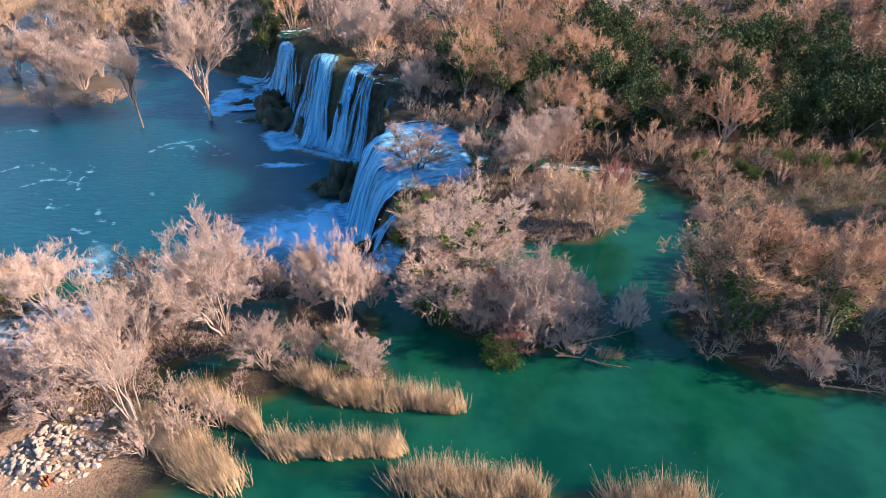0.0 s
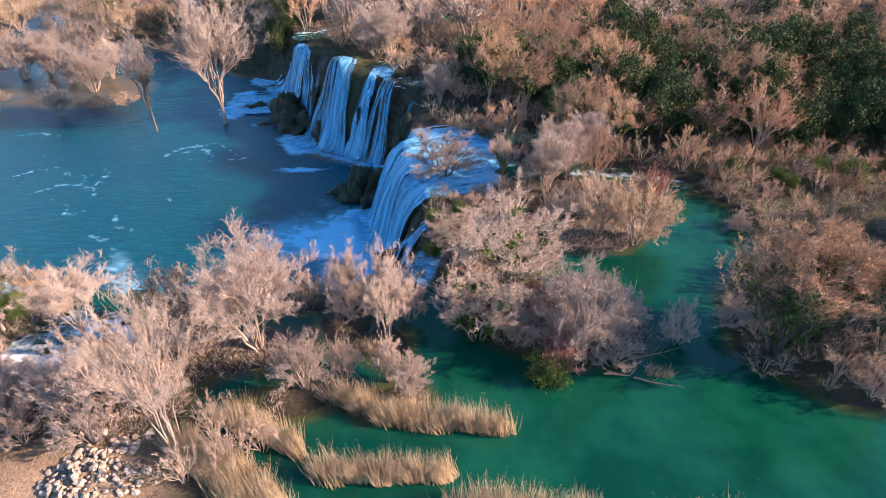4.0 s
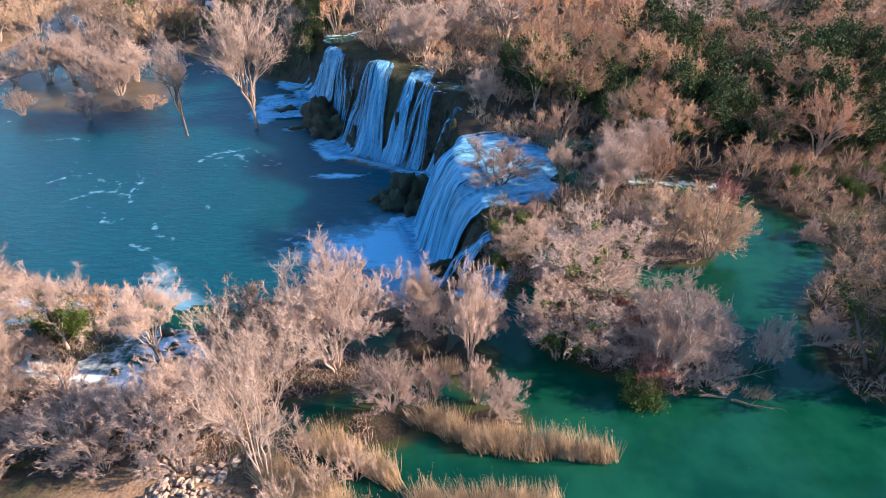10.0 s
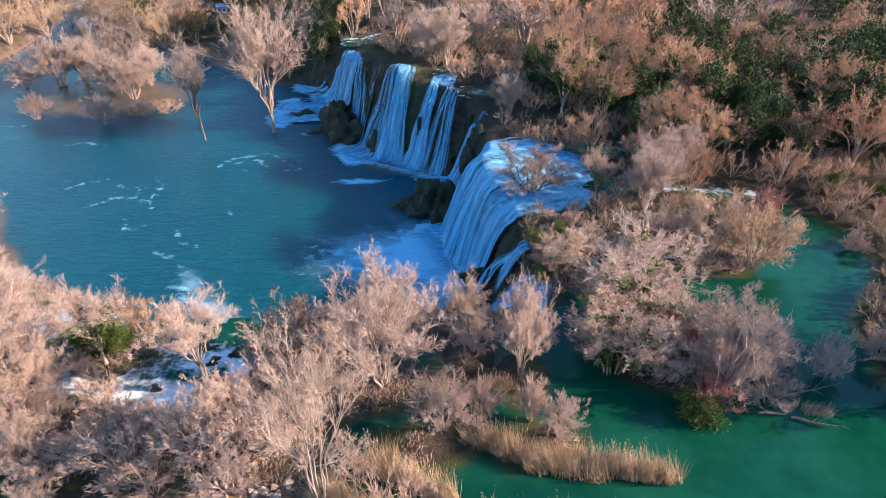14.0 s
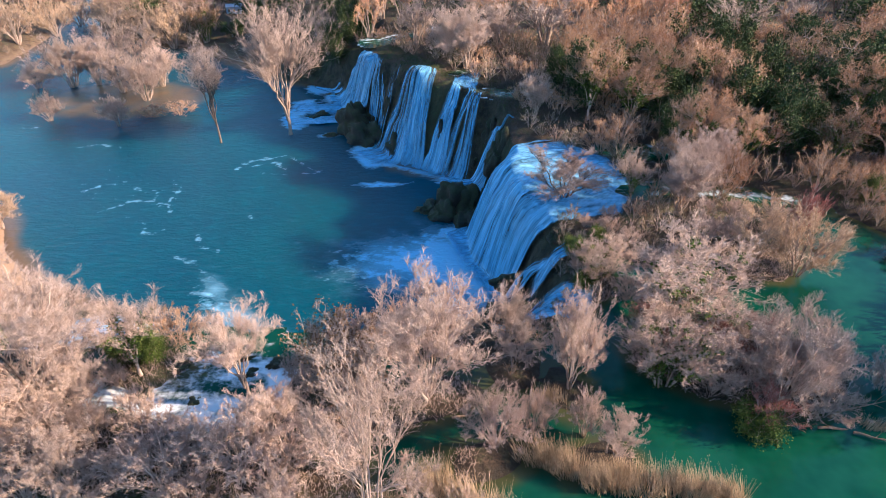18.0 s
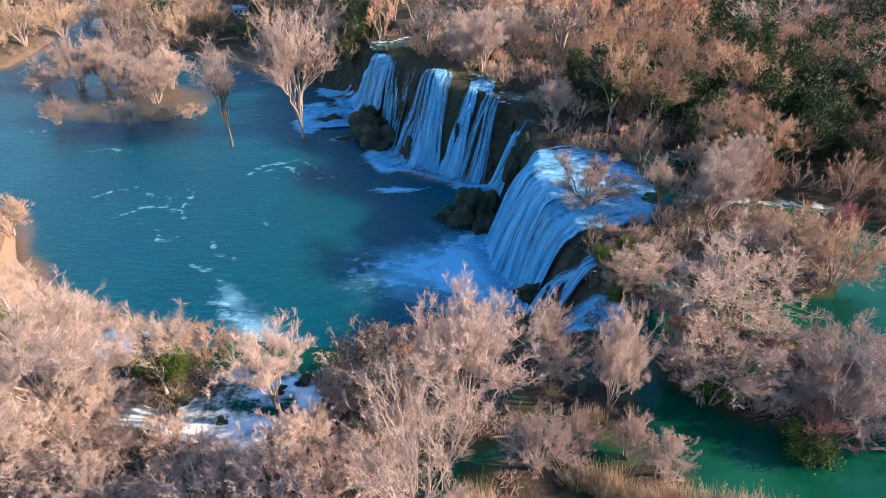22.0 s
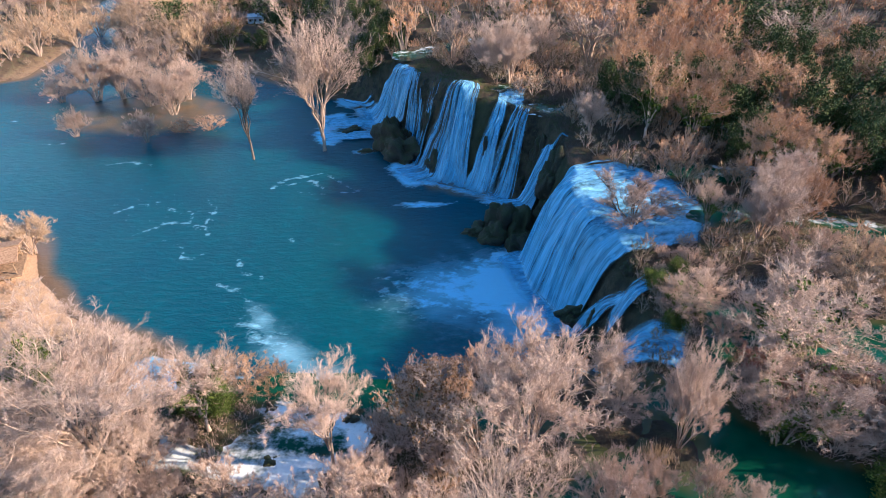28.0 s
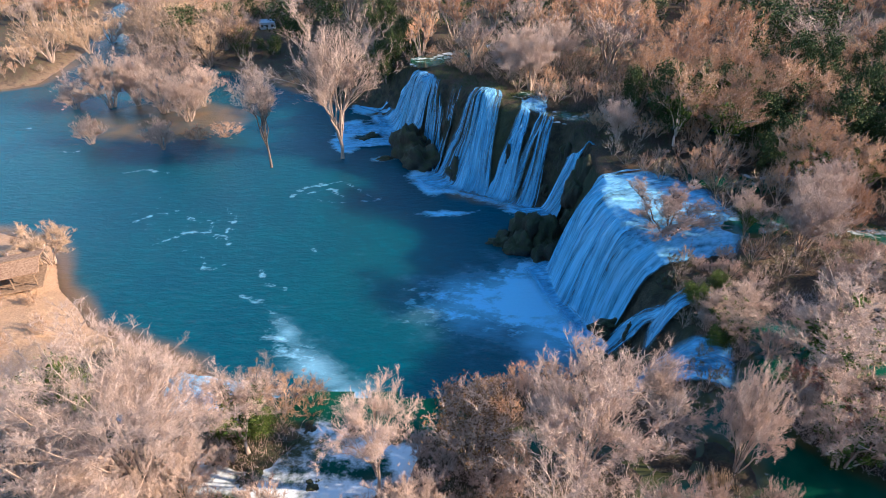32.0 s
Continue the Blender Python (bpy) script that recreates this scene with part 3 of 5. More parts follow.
def strand(parent, top, foot, seed, lift, full, mid=None):
    """A veil of water that clings to the rock from a top line down to a foot line; full: how much of the rock it hides."""
    span = max(along(top, 2)[1][-1], along(foot, 2)[1][-1])
    nu, nv = int(span / 0.22) + 8, 90
    (a, qa), (b, qb) = along(wider(top), nu), along(wider(foot), nu)
    b = b + 2.4 * unit(b - a)
    s, one = np.linspace(0, 1, nv)[None, :], np.ones((nu, nv))
    q = qb[:, None] * one
    bend = 1.3 * wave_noise(q, s * 9 * one, 0.16, seed, 3)
    x = a[:, :1] * (1 - s) + b[:, :1] * s
    y = a[:, 1:] * (1 - s) + b[:, 1:] * s
    if mid is not None:
        m, _ = along(wider(mid), nu)
        x, y = x + 4 * s * (1 - s) * (m[:, :1] - (a + b)[:, :1] / 2), y + 4 * s * (1 - s) * (m[:, 1:] - (a + b)[:, 1:] / 2)
    ground = np.max([lie(x + ox, y + oy)[0] for ox, oy in ((0, 0), (0.7, 0), (-0.7, 0), (0, 0.7), (0, -0.7))], axis=0)
    ridge = wave_noise(q + bend, s * 3 * one, 0.5, seed + 1, 3)
    z = np.maximum(ground, -0.05) + np.maximum(lift + 0.3 * ridge, 0.05) * np.sin(np.pi * np.clip(s * 1.05, 0.08, 0.93)) + 0.1
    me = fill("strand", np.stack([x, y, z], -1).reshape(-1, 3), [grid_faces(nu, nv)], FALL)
    run = np.concatenate([np.zeros((nu, 1)), np.cumsum(np.sqrt(np.diff(x) ** 2 + np.diff(y) ** 2 + np.diff(z) ** 2), axis=1)], axis=1)
    uvs = np.stack([q + 0.5 * bend + 40 * seed, run], -1).reshape(-1, 2)
    layer = me.uv_layers.new(name="UVMap")
    idx = np.zeros(len(me.loops), np.int32)
    me.loops.foreach_get("vertex_index", idx)
    layer.data.foreach_set("uv", uvs[idx].astype(np.float32).reshape(-1))
    run_in = wave_noise(q + bend + 0.8 * wave_noise(q, s * 14 * one, 0.2, seed + 7, 2), s * 2.0 * one, 0.3, seed + 3, 3)
    channel = smooth((run_in + full * 1.4 - 0.4 + 0.3 * s * s) / 0.45)
    side = np.minimum(q, q[-1:] - q)
    rim = smooth(side / (0.35 + 0.7 * (wave_noise(s * 12 * one, q, 0.3, seed + 5, 2) + 1)))
    attribute(me, "edge", 0.6 * np.minimum(channel, rim) - 0.45)
    attribute(me, "tail", smooth((1 - s) * 7) * smooth(s * 10) * one)
    return part("strand", me, parent)


def braid(parent, top, foot, seed, lift, many, mid=None):
    """Narrow ribbons of water that fan out, part and meet again on their way down the rock."""
    rng = np.random.default_rng(900 + seed)
    (a, _), (b, _) = along(wider(top, 0.4), 80), along(wider(foot, 0.6), 80)
    b = b + 2.0 * unit(b - a)
    m = (a + b) / 2 if mid is None else along(wider(mid, 0.5), 80)[0]
    nu, nv = 9, 64
    s = np.linspace(0, 1, nv)[None, None, :]
    u0 = np.clip((np.arange(many) + rng.random(many)) / many, 0.02, 0.98)
    u1 = np.clip(u0 + rng.normal(0, 0.2, many), 0.01, 0.99)
    first, last = np.where(rng.random(many) < 0.6, 0.0, 0.45 * rng.random(many)), np.where(rng.random(many) < 0.65, 1.0, 0.55 + 0.4 * rng.random(many))
    t = first[:, None, None] + (last - first)[:, None, None] * s
    sway = 0.035 * np.sin(t * (5 + 5 * rng.random((many, 1, 1))) + 6.3 * rng.random((many, 1, 1)))
    u = np.clip(u0[:, None, None] * (1 - t) + u1[:, None, None] * t + sway, 0, 1) * 79
    pick = [(1 - t) ** 2 * np.interp(u, np.arange(80), a[:, k]) + t ** 2 * np.interp(u, np.arange(80), b[:, k]) + 2 * t * (1 - t) * np.interp(u, np.arange(80), 2 * m[:, k] - (a[:, k] + b[:, k]) / 2) for k in (0, 1)]
    across = unit(np.stack([b[-1] - b[0], a[-1] - a[0]]).sum(0))
    half = (0.2 + 0.75 * rng.random((many, 1, 1)) ** 1.6) * (0.4 + 1.1 * t) * np.minimum(1, 8 * np.minimum(s + 0.05, 1.03 - s))
    w = np.linspace(-1, 1, nu)[None, :, None]
    x, y = pick[0] + across[0] * w * half, pick[1] + across[1] * w * half
    ground = np.max([lie(x + ox, y + oy)[0] for ox, oy in ((0, 0), (0.5, 0.5), (-0.5, 0.5), (0.5, -0.5), (-0.5, -0.5))], axis=0)
    z = np.maximum(ground, -0.05) + (lift + 0.25 * rng.random((many, 1, 1))) * np.sin(np.pi * np.clip(t, 0.08, 0.94)) + 0.16 - 0.1 * w * w
    step = nu * nv
    faces = np.concatenate([grid_faces(nu, nv) + k * step for k in range(many)])
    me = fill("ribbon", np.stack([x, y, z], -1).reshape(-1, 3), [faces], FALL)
    run = np.concatenate([np.zeros((many, nu, 1)), np.cumsum(np.sqrt(np.diff(x) ** 2 + np.diff(y) ** 2 + np.diff(z) ** 2), axis=2)], axis=2)
    uvs = np.stack([w * half + 3.0 * np.arange(many)[:, None, None] + 0 * t, run], -1).reshape(-1, 2)
    layer = me.uv_layers.new(name="UVMap")
    idx = np.zeros(len(me.loops), np.int32)
    me.loops.foreach_get("vertex_index", idx)
    layer.data.foreach_set("uv", uvs[idx].astype(np.float32).reshape(-1))
    attribute(me, "edge", 0.06 - 0.45 * w * w + 0.12 * wave_noise(9 * t + 0 * w, 7.0 * np.arange(many)[:, None, None] + 0 * t + 0 * w, 0.7, seed, 2)), attribute(me, "tail", smooth((1 - s) * 6) * smooth(s * 12) * (1 - 0.5 * np.abs(w)) + 0 * t)
    return tagged(part("ribbon", me, parent, "narrow ribbons of white water"), kind="stuff")


NAMES = {"main": "wide white waterfall pouring over a rounded tufa lip", "far": "far white falls in many strands over dark mossy rock",
         "small": "small cascade between dark mossy boulders", "near": "sunlit white cascade among the bare trees"}
for key, label in NAMES.items():
    ob = thing("waterfall", label, "waterfall")
    for k, (top, foot, lift, ragged, *bend) in enumerate(FALLS[key]):
        strand(ob, top, foot, len(key) * 10 + k, lift, ragged - (0.36 if key == "far" and lift > 0.2 else 0.0), *bend)
        if key in ("far", "small") and lift > 0.2:
            braid(ob, top, foot, len(key) * 10 + k, lift + 0.15, 4 + int(1.0 * along(foot, 2)[1][-1]), *bend)


def boulder(seed, rough=0.28):
    """A weathered rock about one metre in radius."""
    bm = bmesh.new()
    bmesh.ops.create_icosphere(bm, subdivisions=4, radius=1.0)
    off = Vector((seed * 7.1, seed * 3.3, seed * 1.7))
    for v in bm.verts:
        n = noise.fractal(v.co * 1.1 + off, 1.0, 2.1, 5) * rough * 1.35 + 0.16 * noise.noise(v.co * 4 + off) + 0.07 * noise.noise(v.co * 11 + off)
        v.co *= 1 + n
        if v.co.z < -0.4:
            v.co.z = -0.4 + (v.co.z + 0.4) * 0.3
    me = bpy.data.meshes.new("boulder")
    bm.to_mesh(me)
    bm.free()
    me.polygons.foreach_set("use_smooth", [True] * len(me.polygons))
    me.materials.append(ROCK)
    return me


BOULDERS = [boulder(k, 0.3 + 0.05 * k) for k in range(1, 5)]


def rock(x, y, z, rx, ry, rz, turn, label="dark wet boulder with moss at the falls"):
    ob = new("boulder", BOULDERS[int(abs(x * 3 + y)) % 4])
    ob.matrix_basis = pose(x, y, z, 0, 0, turn) @ Matrix.Diagonal((rx, ry, rz, 1))
    return tagged(ob, label, "rock", "boulders at the falls")


for row in [(-45.2, 149.6, 1.2, 4.6, 3.4, 5.4, -50), (-41.6, 143.4, 0.6, 5.0, 3.6, 4.2, -40), (-34.2, 135.4, 1.4, 2.4, 1.5, 3.6, -50), (-35.4, 143.4, 6.0, 1.6, 1.5, 4.6, 40), (-24.2, 134.2, 7.0, 1.5, 2.2, 5.4, -30), (-55, 160.5, 0, 1.6, 1.1, 0.9, 10), (-56.5, 158, 0, 1.3, 1.0, 0.7, 40), (-50.5, 146.6, -0.2, 2.2, 1.2, 0.7, 20), (-20, 111, 0.0, 3.4, 3.2, 5.4, 20),
            (-17.5, 108.5, 0.5, 3.4, 3.0, 4.6, 60), (-22.5, 107.5, 0.0, 2.8, 2.4, 3.2, 0), (-25.5, 110.5, -0.2, 2.6, 2.2, 1.6, 30), (-18, 105.2, 0.0, 2.2, 2.0, 2.8, 50)]:
    rock(*row)
for row in [(-10.5, 82, 3.6, 4.2, 2.2, 2.2, 8), (-9.5, 74.5, 3.6, 3.6, 3.0, 3.2, -10), (-13.5, 75.5, 1.4, 3.0, 2.6, 2.4, 0), (-6.3, 82.3, 8.6, 2.4, 2.4, 3.8, 20), (-4.0, 80.2, 11.0, 2.6, 2.0, 2.6, 0),
            (-8.5, 64.5, 9.0, 3.2, 2.2, 2.6, 30), (-5.2, 65.5, 12.2, 1.6, 1.0, 1.2, 20), (-4.5, 74.2, 9.6, 2.6, 2.2, 2.6, 30), (-7.6, 71.6, 6.6, 2.4, 2.2, 2.6, 80), (-2.6, 72.4, 12.0, 2.2, 2.0, 1.6, 10), (-3.2, 83.2, 12.4, 2.0, 1.6, 1.6, 50), (-22.6, 130, 6, 1.5, 1.9, 5, -35), (-12.6, 123.8, 9, 1.8, 2.0, 5, 0), (-12, 112.2, 9, 2.6, 2.6, 6, 0)]:
    rock(*row)


for row in [(-50.4, 53.6, 13.4, 1.3, 0.9, 0.8, 20), (-48.6, 55.6, 13.3, 1.0, 0.8, 0.7, 60), (-44.2, 55.2, 13.3, 1.4, 0.9, 0.7, 10), (-42.6, 53, 13.4, 0.9, 0.7, 0.7, 40), (-47, 49.4, 13.3, 0.8, 0.7, 0.6, 0), (-52.6, 50.2, 13.3, 1.2, 1.0, 0.8, 70), (-40.4, 54.4, 13.4, 1.2, 0.9, 0.8, 30)]:
    rock(*row, "dark wet rock in the white rapids")


rng = random.Random(9)
for k in range(26):
    a = rng.randrange(len(SHORE_FALLS) - 1)
    t, up = rng.random(), rng.uniform(0.12, 0.85)
    p, q = SHORE_FALLS[a], SHORE_FALLS[a + 1]
    dx, dy = q[0] - p[0], q[1] - p[1]
    n = math.hypot(dx, dy)
    w = p[3] * (1 - t) + q[3] * t
    x, y = p[0] + dx * t - dy / n * w * up, p[1] + dy * t + dx / n * w * up
    r = rng.uniform(0.8, 2.0)
    if (-20 < x < -8 and 85 < y < 106) or (y > 113 and up > 0.35):
        continue
    rock(x, y, ground_at(x, y) - 0.75 * r, r * 1.2, r, r * rng.uniform(1.2, 2.2), rng.uniform(0, 180))


# ---- plants ----
def grow(rng, start, way, length, k, wander, lift):
    """Bent branches: (n, k + 1, 3) points."""
    n = len(start)
    pts, d = [start], unit(way)
    step = (length / k)[:, None]
    for _ in range(k):
        d = unit(d + rng.normal(0, wander, (n, 3)) + np.array([0, 0, lift]))
        pts.append(pts[-1] + d * step)
    return np.stack(pts, 1)


def sprout(rng, pts, rad, many, u0, u1, spread, shrink):
    """Starts, ways and radii of side branches, many on each."""
    n, k = len(pts), pts.shape[1] - 1
    own = np.repeat(np.arange(n), many)
    u = (u0 + (u1 - u0) * (np.tile(np.arange(many), n) + rng.random(n * many)) / many) * k
    i = np.minimum(u.astype(int), k - 1)
    fr = (u - i)[:, None]
    start = pts[own, i] * (1 - fr) + pts[own, i + 1] * fr
    tan = unit(pts[own, i + 1] - pts[own, i])
    side = unit(np.cross(tan, rng.normal(0, 1, tan.shape)))
    ang = np.radians(spread + rng.normal(0, spread * 0.22, len(own)))[:, None]
    r = rad[own] * (1 - 0.75 * u / k) * shrink
    return start, tan * np.cos(ang) + side * np.sin(ang), r, u / k, own


def tubes(pts, rad, sides, tip=0.15):
    """Tapered tubes that end in a point."""
    n, k1 = pts.shape[:2]
    tan = unit(np.gradient(pts, axis=1)) if k1 > 2 else unit(np.repeat(pts[:, 1:] - pts[:, :1], k1, 1))
    a = unit(np.cross(tan, np.array([0.31, 0.52, 0.79])))
    b = np.cross(tan, a)
    th = np.arange(sides) * 2 * np.pi / sides
    taper = 1 - (1 - tip) * np.arange(k1) / (k1 - 1)
    ring = pts[:, :-1, None] + (rad[:, None] * taper[None, :-1])[:, :, None, None] * (a[:, :-1, None] * np.cos(th)[:, None] + b[:, :-1, None] * np.sin(th)[:, None])
    per = (k1 - 1) * sides + 1
    verts = np.concatenate([ring.reshape(n, -1, 3), pts[:, -1:]], 1).reshape(-1, 3)
    base = (np.arange(n) * per)[:, None, None]
    s, s2 = np.arange(sides), (np.arange(sides) + 1) % sides
    faces = []
    if k1 > 2:
        lv = (np.arange(k1 - 2) * sides)[None, :, None]
        q = np.stack([base + lv + s, base + lv + s2, base + lv + sides + s2, base + lv + sides + s], -1).reshape(-1, 4)
        faces.append(q)
    last = (k1 - 2) * sides
    faces.append(np.stack([base + last + s, base + last + s2, base + per - 1 + 0 * s], -1).reshape(-1, 3))
    return verts, faces


def join(*bits):
    verts, tris, quads, at = [], [], [], 0
    for v, fs in bits:
        for f in fs:
            (tris if f.shape[1] == 3 else quads).append(f + at)
        verts.append(v)
        at += len(v)
    faces = [np.concatenate(g) for g in (tris, quads) if g]
    return np.concatenate(verts), faces


def leaves(rng, centres, size, spread, per):
    """Small bent leaves, two triangles each, scattered round the centres."""
    n = len(centres) * per
    c = np.repeat(centres, per, 0) + rng.normal(0, spread, (n, 3))
    d, e = unit(rng.normal(0, 1, (n, 3))), unit(rng.normal(0, 1, (n, 3)))
    e = unit(np.cross(d, e))
    s = (size * (0.6 + 0.8 * rng.random(n)))[:, None]
    v = np.stack([c - d * s, c + e * s * 0.55 + np.array([0, 0, 0.15]) * s, c + d * s, c - e * s * 0.55], 1).reshape(-1, 3)
    a = np.arange(n)[:, None] * 4
    return v, [np.concatenate([a + np.array([[0, 1, 2]]), a + np.array([[0, 2, 3]])])]


def slivers(pts, rad):
    """The finest twigs: one thin tapered blade each."""
    n = len(pts)
    d = pts[:, -1] - pts[:, 0]
    side = unit(np.cross(d, np.array([0.6, -0.75, 0.27]) + 0.6 * np.sin(np.arange(n * 3).reshape(n, 3) * 1.7))) * rad[:, None]
    v = np.stack([pts[:, 0] - side, pts[:, 0] + side, pts[:, -1]], 1).reshape(-1, 3)
    return v, [np.arange(n * 3).reshape(n, 3)]


def bend_to(rng, pts, rad, own, u, goal, k, stiff, sag=0.0):
    """Branches that leave their parents at u and curve over to the goals: points and radii."""
    n, m = len(own), pts.shape[1] - 1
    f = u * m
    i = np.minimum(f.astype(int), m - 1)
    fr = (f - i)[:, None]
    start = pts[own, i] * (1 - fr) + pts[own, i + 1] * fr
    tan = unit(pts[own, i + 1] - pts[own, i])
    far = np.linalg.norm(goal - start, axis=1)[:, None]
    mid = start + unit(tan + unit(goal - start) * 0.5) * far * stiff + rng.normal(0, 0.05, (n, 3)) * far
    t = np.linspace(0, 1, k + 1)[None, :, None]
    p = start[:, None] * (1 - t) ** 2 + mid[:, None] * 2 * t * (1 - t) + goal[:, None] * t * t
    p[:, 1:-1] += rng.normal(0, 0.03, (n, k - 1, 3)) * far[:, None]
    return p, rad[own] * (1 - 0.7 * u)


def bare_tree(seed, height, width, stems, limbs, boughs, sprays, twigs, bark, low=0.08, bole=0.0, thick=1.0, ivy=0, dry=0, dusky=False, lobes=0.22, fine=1.0, flare=0.3, cheap=False, girth=1.0, reach=1.0, stem=None):
    """A leafless tree, height metres tall and width across, whose boughs fan out to a rounded, lobed crown; low: where the crown begins."""
    rng = np.random.default_rng(seed)
    mid_z = (low + (1 - low) * 0.36) * height
    q = np.arange(17)
    lobe_z = 1 - 1.6 * (q + 0.5) / 17
    lobe_a = q * 2.39996 + rng.random(17) * 0.7
    lobe = np.stack([np.cos(lobe_a) * np.sqrt(1 - lobe_z ** 2), np.sin(lobe_a) * np.sqrt(1 - lobe_z ** 2), lobe_z], -1)
    big = rng.uniform(1 - 1.3 * lobes, 1.08, 17)

    def shell(d, depth):
        c = d @ lobe.T
        near = np.argmax(c, axis=1)
        bump = big[near] - lobes * 1.5 * np.clip((1 - c[np.arange(len(d)), near]) / 0.12, 0, 1.3)
        size = np.stack([np.full(len(d), width / 2), np.full(len(d), width / 2), np.where(d[:, 2] > 0, height - mid_z, mid_z - low * height)], -1)
        return np.array([0, 0, mid_z]) + d * size * (depth * bump)[:, None]

    def around(d, spread):
        d = unit(d + rng.normal(0, spread, d.shape))
        d[:, 2] = np.where(d[:, 2] < -0.75, -d[:, 2], d[:, 2])
        return d
    k = np.arange(stems)
    up = 1 - 1.45 * (k + 0.5) / stems
    az = k * 2.39996 + rng.normal(0, 0.2, stems)
    d0 = np.stack([np.cos(az) * np.sqrt(1 - up * up), np.sin(az) * np.sqrt(1 - up * up), up], -1)
    goal = shell(d0, rng.uniform(0.5, 0.72, stems))
    root = np.stack([np.cos(az), np.sin(az), 0 * az], -1) * (0.0 if bole else 0.03 * width) * rng.random((stems, 1))
    root[:, 2] = bole * height * (0.75 + 0.3 * rng.random(stems)) if bole else -0.4
    knee = root + (goal - root) * np.array([flare, flare, 0.55]) + np.array([0, 0, 0.06 * height])
    t = np.linspace(0, 1, 7)[None, :, None]
    p0 = root[:, None] * (1 - t) ** 2 + knee[:, None] * 2 * t * (1 - t) + goal[:, None] * t * t
    p0[:, 1:] += rng.normal(0, 0.007 * height, (stems, 6, 3))
    r0 = np.full(stems, 0.02 * girth * height / stems ** 0.45) * (0.7 + 0.6 * rng.random(stems))
    own = np.repeat(k, limbs)
    d1 = around(d0[own], 0.42)
    p1, r1 = bend_to(rng, p0, r0, own, np.clip(rng.random(len(own)) * 0.62 + 0.36, 0, 0.98), shell(d1, 0.93 * rng.random(len(own)) ** 0.3), 4, 0.45)
    r1 = np.maximum(r1 * 0.62, 0.038 * thick)
    # boughs, sprays and twigs all stream up and out from the foot of the tree
    focus = np.array([0, 0, (bole * 0.8 - 0.05) * height])
    own = np.repeat(np.arange(len(p1)), boughs)
    u2 = rng.random(len(own)) * 0.8 + 0.2
    f = u2 * 4
    i2 = np.minimum(f.astype(int), 3)
    s2 = p1[own, i2] * (1 - (f - i2)[:, None]) + p1[own, i2 + 1] * (f - i2)[:, None]
    stream = unit(unit(s2 - focus) + np.array([0, 0, 0.12]) + rng.normal(0, 0.38, s2.shape))
    goal = s2 + stream * (height * 0.1 * reach * (0.45 + 0.85 * rng.random(len(own))) * (1.3 - 0.6 * u2))[:, None]
    p2, r2 = bend_to(rng, p1, r1, own, u2, goal, 3, 0.35)
    r2 = np.clip(r2 * 0.6, 0.02 * thick, 0.038 * thick)
    s3, w3, r3, u3, own3 = sprout(rng, p2, r2, sprays, 0.15, 1.0, 40, 0.7)
    w3 = unit(w3 + 0.42 * unit(s3 - focus))
    p3 = grow(rng, s3, w3, height * 0.062 * fine * (0.35 + 0.95 * rng.random(len(s3))), 1, 0.08, 0.04)
    r3 = np.clip(r3 * 0.7, 0.016 * thick, 0.022 * thick)
    bits = [slivers(p3, r3 * 1.15)]
    if twigs:
        s4, w4, r4, u4, own4 = sprout(rng, p3, r3, twigs, 0.2, 1.0, 40, 0.8)
        p4 = grow(rng, s4, w4, height * 0.034 * fine * (0.5 + rng.random(len(s4))), 1, 0.1, 0.05)
        bits.append(slivers(p4, np.maximum(0.7 * r4, 0.012 * thick)))
    stout = [tubes(p0, r0, 6, 0.3), tubes(p1, r1, 3, 0.3), slivers(p2[:, ::3], r2 * 1.3) if cheap else tubes(p2, r2, 3)]
    if bole:
        stout.append(tubes(grow(rng, np.array([[0, 0, -0.4]]), np.array([[0.0, 0.0, 1.0]]), np.array([height * bole * 1.2]), 6, 0.03, 0.05), np.array([0.014 * girth * height]), 8, 0.55))
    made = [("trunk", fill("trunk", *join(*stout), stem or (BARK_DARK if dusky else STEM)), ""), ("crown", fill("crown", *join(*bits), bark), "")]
    if ivy:
        c = np.concatenate([p0[:, 1:6].reshape(-1, 3), p1[::2, :3].reshape(-1, 3)])
        c = c[c[:, 2] < height * 0.62]
        made.append(("ivy", fill("ivy", *leaves(rng, c, 0.13, 0.3 * ivy, 16), LEAF_IVY), "green ivy climbing the stems"))
    if dry:
        made.append(("foliage", fill("foliage", *leaves(rng, p3[:: 3, -1], 0.1, 0.25, dry), LEAF_DRY), "a few withered leaves"))
    return made


